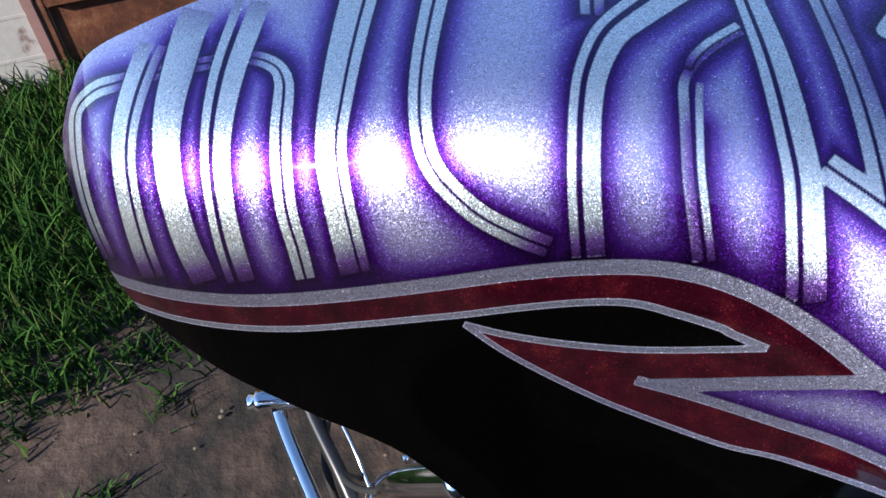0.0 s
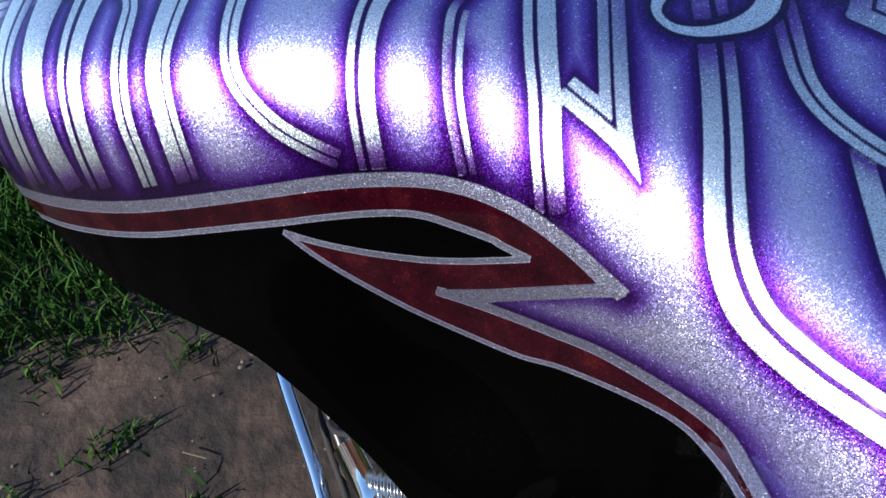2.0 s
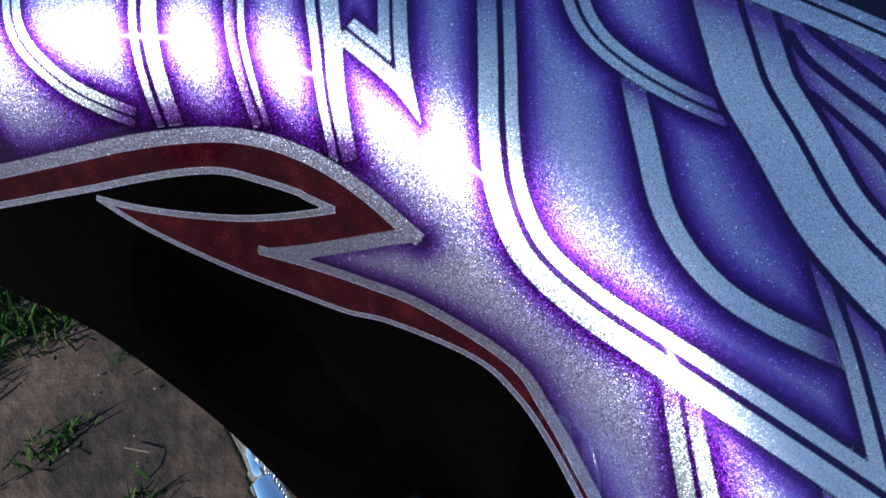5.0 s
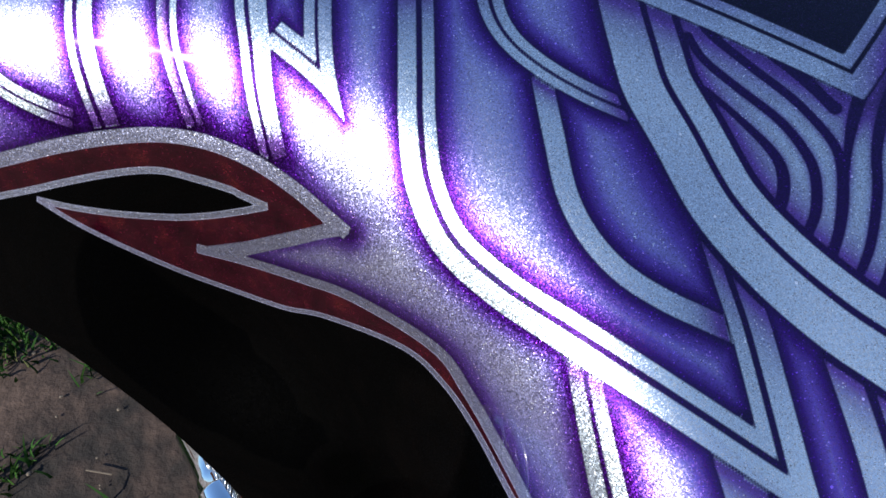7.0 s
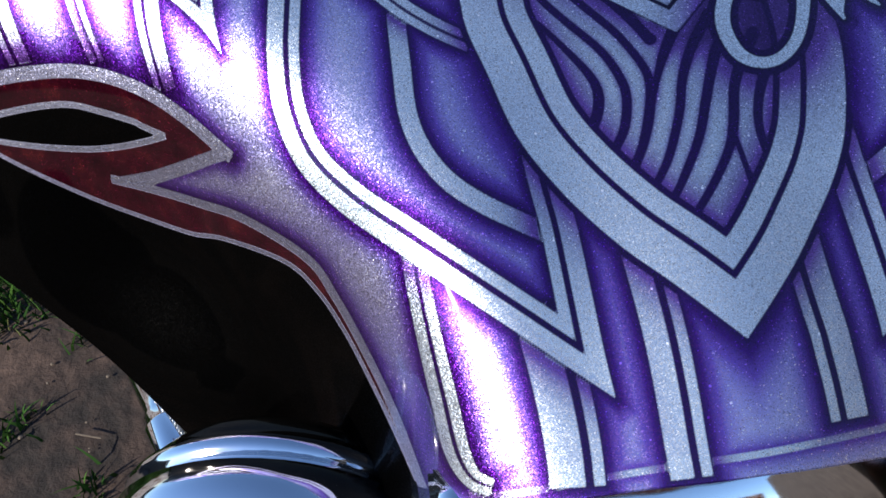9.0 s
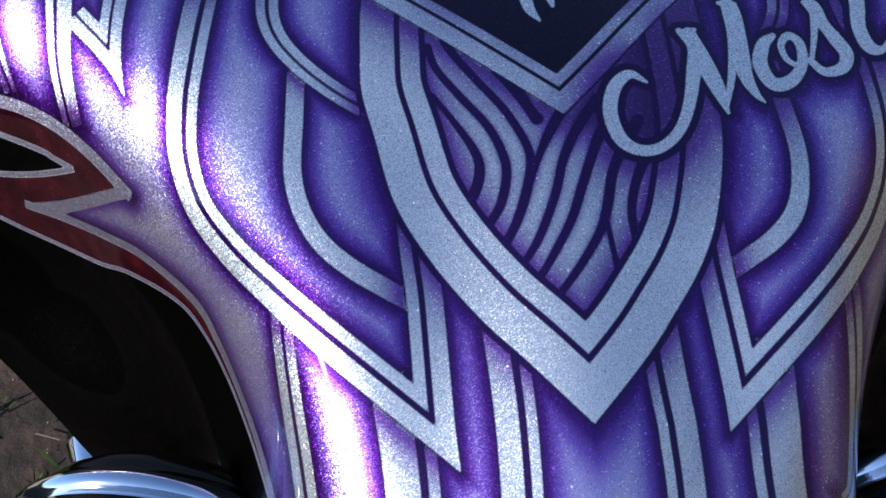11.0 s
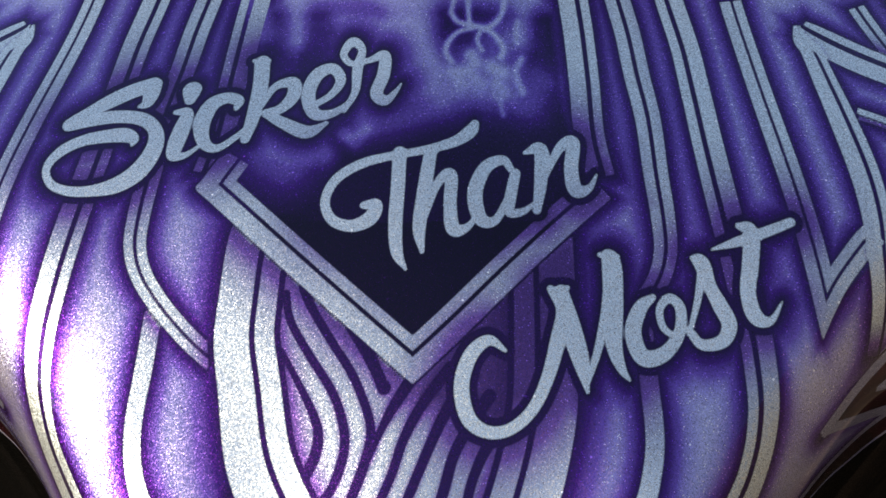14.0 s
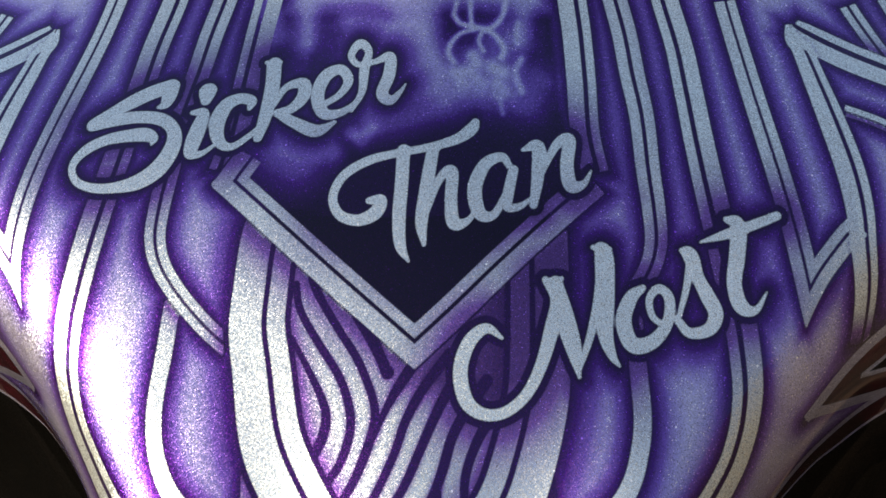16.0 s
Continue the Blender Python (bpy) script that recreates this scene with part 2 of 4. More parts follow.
# ---- the fairing's form ----
# Half of the shell as a soft net: heights over a plane that leans 45 degrees
# back, in nine sections from the middle to the wing's end, each from the
# lower edge upwards. The other half mirrors it.
SECTIONS = (
    (-0.0292, 0.0385, 0.0336, 0.0201, -0.0120, -0.0359, -0.0762, -0.0945, -0.1165),
    (-0.0243, 0.0318, 0.0249, 0.0027, -0.0066, -0.0417, -0.0942, -0.1080, -0.1205),
    (-0.0381, 0.0276, 0.0223, 0.0341, -0.0237, -0.0355, -0.0902, -0.1131, -0.1284),
    (-0.1475, -0.1363, -0.1211, -0.0407, -0.0016, -0.0415, -0.0836, -0.1051, -0.1312),
    (-0.2082, -0.1590, -0.1037, -0.1347, -0.0553, -0.0239, -0.0913, -0.1093, -0.1314),
    (-0.2735, -0.2250, -0.1547, -0.1070, -0.0870, -0.0316, -0.0957, -0.1195, -0.1348),
    (-0.3284, -0.2720, -0.2031, -0.1511, -0.1221, -0.0608, -0.1180, -0.1302, -0.1396),
    (-0.3914, -0.3377, -0.2851, -0.2426, -0.1903, -0.0928, -0.1174, -0.1206, -0.1275),
    (-0.4578, -0.4077, -0.3578, -0.3009, -0.2201, -0.1086, -0.0859, -0.0914, -0.1026),
)
HALF, LOW, HIGH = 0.45, -0.17, 0.20


def spans(t, n):
    s = np.clip(t, 0, 1) * (n - 3)
    i = np.minimum(s.astype(int), n - 4)
    u = s - i
    return i, ((1 - u) ** 3 / 6, (3 * u**3 - 6 * u * u + 4) / 6, (-3 * u**3 + 3 * u * u + 3 * u + 1) / 6, u**3 / 6)


def height(x, v):
    net = np.array((SECTIONS[1],) + SECTIONS)
    x = np.abs(x)
    i, wx = spans(np.arcsinh(x / 0.2) / np.arcsinh(HALF / 0.2), net.shape[0])
    j, wv = spans((v - LOW) / (HIGH - LOW), net.shape[1])
    h = sum(a * b * net[i + k, j + l] for k, a in enumerate(wx) for l, b in enumerate(wv))
    return h - 0.085 * (1 - np.sqrt(1 - np.clip((x - 0.36) / 0.08, 0, 0.995) ** 2))


TEXT_HEIGHT = 1.15
LEAN45 = math.sqrt(0.5)


def on_shell(x, v, lift=0.0):
    """World places of plan points (x across, v up the slope) on the shell."""
    h = height(x, v) + lift
    return np.stack([x, LEAN45 * (v - h), TEXT_HEIGHT + LEAN45 * (v + h)], -1)


# the outline: lower and upper edge over the distance from the middle
LOWER = ((0.0, -0.1272), (0.0487, -0.1288), (0.0826, -0.134), (0.0961, -0.1416), (0.1235, -0.1546), (0.1519, -0.1643), (0.1907, -0.167), (0.213, -0.1503), (0.2356, -0.1116), (0.2628, -0.0743), (0.298, -0.0371), (0.3368, -0.0171), (0.3765, 0.0051), (0.4075, 0.0346), (0.4156, 0.0672), (0.4218, 0.1))
UPPER = ((0.0, 0.1945), (0.2069, 0.1896), (0.3109, 0.1614), (0.3556, 0.147), (0.382, 0.1398), (0.4067, 0.1338), (0.4157, 0.1212), (0.4218, 0.105))


def edge_at(table, x):
    xs, vs = np.array(table).T
    fine = smooth_line(table, 6)
    order = np.maximum.accumulate(fine[:, 0])
    return np.interp(np.abs(x), order, fine[:, 1])

# ---- the fairing's artwork ----
COLS, ROWS_V = 1380, 520
end = 0.4217
bend = np.linspace(-1, 1, COLS)
gx = end * np.sin(0.9 * bend) / math.sin(0.9)
lo_edge, hi_edge = edge_at(LOWER, gx), edge_at(UPPER, gx)
up = np.linspace(0, 1, ROWS_V)[:, None]
GV = (lo_edge + (hi_edge - lo_edge) * up).ravel()
GX = np.broadcast_to(gx, (ROWS_V, COLS)).ravel().copy()
PANEL, RIBBON = np.ones(GX.size), np.ones(GX.size)
SILVER, RED, BLACK = (np.full(GX.size, 0.05) for _ in range(3))
REACH = 0.03


def offset(line, x, v, reach=0.036, far=1.0):
    """Signed distance to a line (left of it is positive), how far a point lies past its ends, and where along it it lies."""
    best = np.full(x.size, reach)
    side, past, where = np.full(x.size, far), np.full(x.size, -0.02), np.zeros(x.size)
    last = len(line) - 2
    for k, (a, b) in enumerate(zip(line, line[1:])):
        d = b - a
        n = math.hypot(*d)
        if n < 1e-9:
            continue
        d = d / n
        lo, hi = np.minimum(a, b) - reach, np.maximum(a, b) + reach
        m = np.flatnonzero((x > lo[0]) & (x < hi[0]) & (v > lo[1]) & (v < hi[1]))
        px, pv = x[m] - a[0], v[m] - a[1]
        along, across = px * d[0] + pv * d[1], pv * d[0] - px * d[1]
        over = np.maximum(np.maximum(-along, along - n), 0)
        dist = np.hypot(over, across)
        c = dist < best[m] - 1e-9
        m, along, across = m[c], along[c], across[c]
        best[m] = dist[c]
        side[m] = np.where(across >= 0, 1.0, -1.0)
        beyond = np.full(m.size, -0.02)
        if k == 0:
            beyond = np.maximum(beyond, -along)
        if k == last:
            beyond = np.maximum(beyond, along - n)
        past[m] = beyond
        where[m] = k + np.clip(along / n, 0, 1)
    return side * np.sqrt(np.maximum(best**2 - np.maximum(past, 0) ** 2, 0)), past, where


def near(line, reach):
    lo, hi = line.min(0) - reach, line.max(0) + reach
    return np.flatnonzero((GX > lo[0]) & (GX < hi[0]) & (GV > lo[1]) & (GV < hi[1]))


def lay(idx, foot, silver, halo, depth, reach=0.0055, cut=0.0009):
    """Lays one painted shape over what is there: its own dark spray round it, then its silver."""
    spray = 1 - depth * np.exp(-((np.maximum(foot, 0) / halo) ** 1.25))
    under = 1 - 0.9 * depth * np.exp(-((np.maximum(foot, 0) / reach) ** 1.5))
    PANEL[idx] = np.minimum(PANEL[idx], spray) * (0.85 + 0.15 * spray)
    RIBBON[idx] = np.where(foot < 0.0008, 1.0, np.minimum(RIBBON[idx], under))
    # a fine dark line is left between a ribbon and what it crosses
    SILVER[idx] = np.minimum(np.maximum(SILVER[idx], cut - foot), silver)


def other_side(line):
    """The same line on the other half: the painter's two halves differ by a few millimetres."""
    out = np.array(line, float)
    x = -out[:, 0] - 0.0072 * np.clip((out[:, 1] + 0.1) / 0.08, 0, 1)
    dx, dv = 10 * np.clip(x - 0.1, -0.12, 0.12), 10 * (out[:, 1] - 0.02)
    slips = np.stack([np.ones_like(dx), dx, dv, 0.3 * dx * dv, 0.3 * dv**2, 0.3 * dx**2])
    out[:, 0] = x + np.array((-3.96, -4.63, -2.7, -0.17, 1.84, 4.44)) @ slips / 1000
    out[:, 1] += np.array((-0.07, -2.91, -1.58, 8.2, 2.21, 7.54)) @ slips / 1000
    return out


def mirrored(points):
    return (other_side(np.array(points) / 1000) * 1000).tolist()


def stripe(points, width, bands=((0, 1),), halo=0.0066, depth=0.91, both=True, n=6, fade=0.0, reach=0.0055, tail=0.0, cut=0.0009):
    """A silver stripe along a line, split across its width into bands (0 is its left side); points may carry a width of their own."""
    for flip in ((False, True) if both else (False,)):
        full = smooth_line([(q[0], q[1], q[2] if len(q) > 2 else width) for q in points], n) / 1000
        line, wide = full[:, :2], full[:, 2]
        if flip:
            line = other_side(line)
        idx = near(line, REACH + width / 1000)
        x, v = GX[idx], GV[idx]
        off, past, where = offset(line, x, v)
        if flip:
            off = -off
        w = np.interp(where, np.arange(len(wide)), wide)
        foot = np.maximum(np.abs(off) - w / 2, past)
        silver = np.full(idx.size, 0.05)
        for a, b in bands:
            lo, hi = w * (0.5 - b), w * (0.5 - a)
            silver = np.minimum(silver, np.maximum(np.maximum(lo - off, off - hi), past))
        run = np.concatenate([[0], np.cumsum(np.hypot(*np.diff(line, axis=0).T))])
        far_on = np.interp(where, np.arange(len(run)), run)
        left = np.clip((run[-1] - far_on) * 1000 / tail, 0, 1) if tail else 1.0
        lay(idx, foot, silver, halo, depth * left, reach, cut)
        if tail:
            RIBBON[idx] = np.where(foot < 0.0008, np.minimum(RIBBON[idx], 0.62 + 0.38 * left), RIBBON[idx])
        if fade:
            RIBBON[idx] = np.where(foot < 0.0008, np.minimum(RIBBON[idx], np.clip(0.1 + 1000 * far_on / fade, 0, 1)), RIBBON[idx])


def vee(leg_a, leg_b, width, bands=((0, 1),), halo=0.0066, depth=0.91, both=True, reach=0.0055, cut=0.0009):
    """A stripe with a sharp point: two legs that meet, both drawn towards the tip's far side. The legs' lines are the outer edge; bands are counted inwards from it. both: None lays the other half's alone."""
    for flip in ((True,) if both is None else (False, True) if both else (False,)):
        lines = [smooth_line(l, 8) / 1000 for l in (leg_a, leg_b)]
        if flip:
            lines = [other_side(l) for l in lines]
        every = np.vstack(lines)
        idx = near(every, REACH)
        x, v = GX[idx], GV[idx]
        turn = -1.0 if flip else 1.0
        (da, pa, _), (db, pb, _) = (offset(l, x, v, far=f) for l, f in zip(lines, (-turn, turn)))
        if flip:
            da, db = -da, -db
        d = np.maximum(da, -db)
        past = np.where(da > -db, pa, pb)
        w = width / 1000
        foot = np.maximum(np.maximum(d, -w - d), past)
        silver = np.full(idx.size, 0.05)
        for a, b in bands:
            silver = np.minimum(silver, np.maximum(np.maximum(d + w * a, -w * b - d), past))
        lay(idx, foot, silver, halo, depth, reach, cut)


def inside(points, x, v):
    """Signed distance to a closed outline, negative inside."""
    ring = np.vstack([points, points[:1]])
    best = np.full(x.size, 9.0)
    odd = np.zeros(x.size, bool)
    for a, b in zip(ring, ring[1:]):
        d = b - a
        n2 = d @ d
        if n2 < 1e-14:
            continue
        t = np.clip(((x - a[0]) * d[0] + (v - a[1]) * d[1]) / n2, 0, 1)
        best = np.minimum(best, np.hypot(x - a[0] - t * d[0], v - a[1] - t * d[1]))
        cross = (a[1] > v) != (b[1] > v)
        with np.errstate(divide="ignore", invalid="ignore"):
            odd ^= cross & (x < a[0] + (v - a[1]) * d[0] / (d[1] if d[1] else 1e-12))
    return np.where(odd, -best, best)


def area(field, outline, both=True):
    for flip in ((False, True) if both else (False,)):
        ring = other_side(outline) if flip else outline
        idx = near(ring, 0.05)
        field[idx] = np.minimum(field[idx], inside(ring, GX[idx], GV[idx]))


def shade(points, depth):
    """Deep purple sprayed over an area, soft at its edge."""
    ring = np.array(points)[:, :2] / 1000
    idx = near(ring, 0.02)
    d = inside(ring, GX[idx], GV[idx])
    PANEL[idx] *= 1 - (1 - depth) * np.clip(0.5 - d / 0.012, 0, 1)


def bare(points, keep, soft=0.014):
    """The spray keeps close to the lines here and leaves the silver between them bare."""
    for ring in (np.array(points) / 1000, other_side(np.array(points) / 1000)):
        idx = near(ring, soft)
        weight = np.clip(0.5 - inside(ring, GX[idx], GV[idx]) / soft, 0, 1)
        PANEL[idx] = 1 - np.clip(1 - PANEL[idx], 0, 1) ** (1 + (keep - 1) * weight)


def clear(points, depth):
    """Deep purple over an area from which the silver below is masked out."""
    shade(points, depth)
    ring = np.array(points)[:, :2] / 1000
    idx = near(ring, 0.0)
    SILVER[idx] = np.maximum(SILVER[idx], -inside(ring, GX[idx], GV[idx]))


def letter(points):
    """One brush stroke of the lettering: swells and thins along its line."""
    full = smooth_line(points, 6) / 1000
    idx = near(full[:, :2], REACH)
    x, v = GX[idx], GV[idx]
    d = np.full(idx.size, 0.05)
    for (ax, av, aw), (bx, bv, bw) in zip(full, full[1:]):
        ex, ev = bx - ax, bv - av
        n2 = ex * ex + ev * ev
        if n2 < 1e-14:
            continue
        m = np.flatnonzero((np.abs(x - ax) < REACH) & (np.abs(v - av) < REACH))
        t = np.clip(((x[m] - ax) * ex + (v[m] - av) * ev) / n2, 0, 1)
        d[m] = np.minimum(d[m], np.hypot(x[m] - ax - t * ex, v[m] - av - t * ev) - (aw + (bw - aw) * t) / 2)
    STROKES.append((idx, d))


STROKES = []


def lay_letters():
    """All strokes of a word go down together, so that none shades its neighbour."""
    d = np.full(GX.size, 0.05)
    for idx, e in STROKES:
        d[idx] = np.minimum(d[idx], e)
    STROKES.clear()
    idx = np.flatnonzero(d < 0.04)
    lay(idx, d[idx], d[idx], 0.0098, 0.97, 0.0145, 0.0026)


def clouds(points):
    """Uneven pale spray inside an area."""
    ring = np.array(points) / 1000
    idx = near(ring, 0.0)
    idx = idx[inside(ring, GX[idx], GV[idx]) < 0]
    fade = np.clip(-inside(ring, GX[idx], GV[idx]) / 0.012, 0, 1)
    puff = np.array([noise.fractal(Vector((x * 45, v * 22, 3.0)), 0.9, 2.1, 4) for x, v in zip(GX[idx], GV[idx])])
    net = np.array([noise.noise(Vector((x * 420, v * 420, 0.0))) for x, v in zip(GX[idx], GV[idx])])
    PANEL[idx] += fade * np.clip(0.2 + 0.28 * puff + 0.06 * net, 0, 0.5)


def lace(points, width, bright):
    """One soft pale thread or blot of the lace."""
    line = smooth_line(points, 8) / 1000
    idx = near(line, 0.02)
    off, past, _ = offset(line, GX[idx], GV[idx])
    d = np.hypot(off, np.maximum(past, 0))
    speck = np.array([noise.noise(Vector((x * 700, v * 700, 2.0))) for x, v in zip(GX[idx], GV[idx])])
    PANEL[idx] = 1 - (1 - PANEL[idx]) * (1 - (bright + 0.08 * speck) * np.exp(-((d / (width / 1000)) ** 2)))


def dim(points, depth):
    """Dark purple sprayed over ribbons, soft at its edge."""
    ring = np.array(points)[:, :2] / 1000
    idx = near(ring, 0.02)
    d = inside(ring, GX[idx], GV[idx])
    RIBBON[idx] *= 1 - (1 - depth) * np.clip(0.5 - d / 0.016, 0, 1)


def waves(outline):
    """A silver field that fades to purple towards its outline."""
    ring = np.array(outline) / 1000
    idx = near(ring, 0.0)
    d = inside(ring, GX[idx], GV[idx])
    idx, d = idx[d < 0], d[d < 0]
    SILVER[idx] = d
    PANEL[idx] = 0.1
    puff = np.array([noise.noise(Vector((x * 70, v * 70, 5.0))) for x, v in zip(GX[idx], GV[idx])])
    RIBBON[idx] = np.clip(0.12 + (-d - 0.0015) / 0.013 + 0.15 * puff, 0.1, 0.97)


def groove(points):
    """A dark line left bare between two waves, with a little spray beside it."""
    full = smooth_line(points, 6) / 1000
    idx = near(full[:, :2], 0.01)
    off, past, where = offset(full[:, :2], GX[idx], GV[idx], 0.01)
    d = np.hypot(off, np.maximum(past, 0)) - np.interp(where, np.arange(len(full)), full[:, 2]) / 2
    SILVER[idx] = np.maximum(SILVER[idx], -d)
    RIBBON[idx] *= 1 - 0.5 * np.exp(-np.maximum(d, 0) / 0.0011)


# wing, from the end inwards
stripe(((-220.7, 111.4, 7.3), (-216.3, 127.6, 7.5), (-212.4, 138.1, 7.9), (-209.4, 148.6, 8.1)), 7.7, ((0, 0.4), (0.6, 1)))
stripe(((-201, 119.5, 6.6), (-198.1, 127.5, 6.8), (-195.4, 135.4, 7), (-191.9, 145.5, 7.1)), 6.9, ((0, 0.4), (0.6, 1)))
stripe(((-408.5, 53.8, 8), (-409.3, 69.3, 7.8), (-409.9, 83.7, 8), (-411.1, 99.3, 8.7), (-410.4, 111.6, 9), (-400.5, 116.8, 8.4), (-388.4, 117, 7.3), (-373.7, 117.2, 6.5), (-363.2, 117.8, 6), (-350.7, 117.5, 6), (-340.7, 117.6, 6.1), (-332.9, 115.7, 5.7), (-326.3, 110.9, 5.6), (-323.7, 104.8, 6.5), (-323.8, 97.8, 7.3), (-325.2, 87.3, 7.3), (-326.2, 74.5, 7.3), (-326.8, 60.2, 7.3), (-325.6, 47.8, 7.2), (-325.1, 37.2, 7)), 7.1, ((0, 0.42), (0.58, 1)), fade=14)
stripe(((-387.8, 44, 11.9), (-387.6, 52.9, 11.4), (-386.8, 64.1, 10.8), (-386.1, 75.1, 10.6), (-385.5, 86.5, 10.9), (-383.9, 98.3, 11.7), (-380.9, 110.8, 12.4), (-376.8, 124.3, 12.8), (-374.4, 130.3, 12.8)), 11.7, ((0, 0.56), (0.7, 1)), fade=14, tail=16)
stripe(((-364.7, 40, 11.2), (-366.7, 53.1, 10.7), (-367.3, 66.2, 10.2), (-367.3, 79.2, 10.2), (-367, 90.5, 10.7), (-365.7, 102.9, 11.7), (-363.1, 117.5, 12.7), (-360.3, 132, 13.2), (-356.8, 142.1, 13.4)), 11.6, ((0, 1),), fade=14, tail=16)
stripe(((-350, 38.6, 11.3), (-350.5, 51.8, 10.9), (-350.2, 64.4, 10.5), (-349.5, 77.2, 10.6), (-348.4, 88.2, 11.2), (-346.6, 100, 12.2), (-343.8, 114.5, 13.5), (-340, 128.7, 14.3), (-335.7, 142.5, 14.4)), 12.1, ((0, 0.26), (0.43, 1)), fade=14, tail=16)
stripe(((-306.8, 37.2, 10.7), (-307.8, 48.5, 10.4), (-308.7, 60.6, 10.1), (-309.2, 72.6, 10.1), (-308.3, 82.8, 10.4), (-305.9, 93.8, 11.2), (-301.4, 113.8, 12.5), (-296.3, 133.8, 13.6), (-290.1, 153.2, 14), (-286.7, 164.2, 13.9)), 11.7, ((0, 0.62), (0.72, 1)), fade=14)
stripe(((-244, 38.7, 6.4), (-252.6, 43.2, 6.5), (-263.9, 50.6, 6.5), (-272.7, 59.8, 6.6), (-277.5, 67.6, 6.7), (-279.4, 75.5, 6.8), (-279.3, 85.8, 7), (-277.7, 96.9, 7.4), (-274.2, 111.5, 8), (-268.5, 130.8, 8.8), (-262.5, 146.8, 9.2), (-258.5, 157.7, 9.3)), 7.4, ((0, 0.4), (0.55, 1)), fade=14)
stripe(((-232.2, 33.9, 9.6), (-233.1, 45.5, 9.5), (-233.3, 56.7, 9.4), (-232.5, 67.4, 9.4), (-230.6, 78.6, 9.5), (-226.5, 90.4, 9.9), (-217.9, 102.8, 11), (-205.5, 111.3, 12.4), (-188.4, 120.9, 13.1), (-180.9, 125.5, 13), (-174.6, 129.8, 12.5), (-169.2, 134, 10.9), (-166.4, 136.7, 8.6)), 10.7, ((0, 0.26), (0.46, 1)), fade=14)
stripe(((-201.4, 29.4, 2.7), (-203.4, 43.1, 2.8), (-204.3, 55.7, 3), (-203.8, 66.4, 3), (-202.7, 75.8, 2.9), (-201.1, 82.6, 2.8), (-197.6, 87.2, 2.7), (-192.2, 91.6, 2.7), (-185.5, 95.4, 2.7), (-177.9, 98.8, 2.8)), 2.8, ((0, 1),), fade=14)
stripe(((-197.8, 29.2, 1.9), (-199.7, 42.8, 1.9), (-200.6, 55.4, 2), (-199.9, 66, 2), (-198.4, 75.3, 2.1), (-196.6, 82, 2.1)), 2, ((0, 1),), fade=14, tail=14)
stripe(((-198.6, 87.7, 2), (-195.9, 91, 2.1), (-190.6, 95, 2.2), (-184.7, 98, 2.3), (-178, 101, 2.4)), 2.2, ((0, 1),), fade=12)
vee(((-148.6, 21), (-154.2, 30.6), (-160.4, 38.4), (-168.4, 47), (-171.2, 50.1)), ((-148.6, 21), (-149.8, 39.1), (-148.6, 59.8), (-145.2, 87.8), (-142.2, 111.7), (-136.9, 149.9), (-134.9, 159.6)), 8.6, ((0, 0.48), (0.62, 1)), both=False)
# its twin on the other half was taped a little apart
vee(((-149.8, 21.3), (-154.8, 30.2), (-160.9, 39), (-171, 49.7), (-176, 53.5)), ((-149.8, 21.3), (-147.3, 34.8), (-144.3, 59.1), (-142.1, 79.2), (-140.1, 101), (-138, 127.4), (-135.7, 149.4)), 8.6, ((0, 0.48), (0.62, 1)), both=None)
stripe(((-174, 14.2, 8.8), (-174.7, 28.2, 9), (-174.8, 38.6, 9.3), (-174.3, 50.6, 9.7), (-174.4, 63.1, 10.1), (-173.7, 76.4, 10.3), (-172, 93, 10), (-170.1, 110.9, 9.1), (-168.2, 125.5, 8), (-165.3, 131.1, 5.7), (-165.2, 137.9, 2.6)), 8.4, ((0, 0.28), (0.44, 1)), fade=14, cut=-1, reach=0.001)
stripe(((-83.8, -129, 2.2), (-58.9, -124.9, 2), (-29.2, -122.3, 2), (1, -121, 2), (30.7, -119.9, 2), (59.4, -119.4, 2), (89.9, -127.9, 2.2)), 2, both=False, halo=0.004, depth=0.5)
# neck, lower stripes
stripe(((-76.9, -125.6, 5.7), (-82.7, -123.2, 7.1), (-86, -115.2, 8.2), (-87.8, -99.2, 8.2), (-89.7, -81.8, 7.7), (-91.1, -64.7, 7.3), (-91.7, -54.5, 7.1)), 7.3, ((0, 0.42), (0.6, 1)))
stripe(((-52.8, -125.4, 15.5), (-52.6, -115.1, 15.7), (-53.1, -102.9, 16), (-54.3, -90.3, 16.2), (-55.6, -80.8, 16.4), (-56.6, -72.8, 16.4)), 16, ((0, 0.64), (0.8, 1)))
stripe(((-21.1, -125.7, 11.6), (-21.4, -115.1, 11.7), (-21.4, -103, 11.9), (-21.7, -87.4, 12.1), (-22.5, -74.4, 12.3), (-23.5, -62.8, 12.5), (-24.7, -51, 12.5)), 12.1, ((0, 0.56), (0.75, 1)))
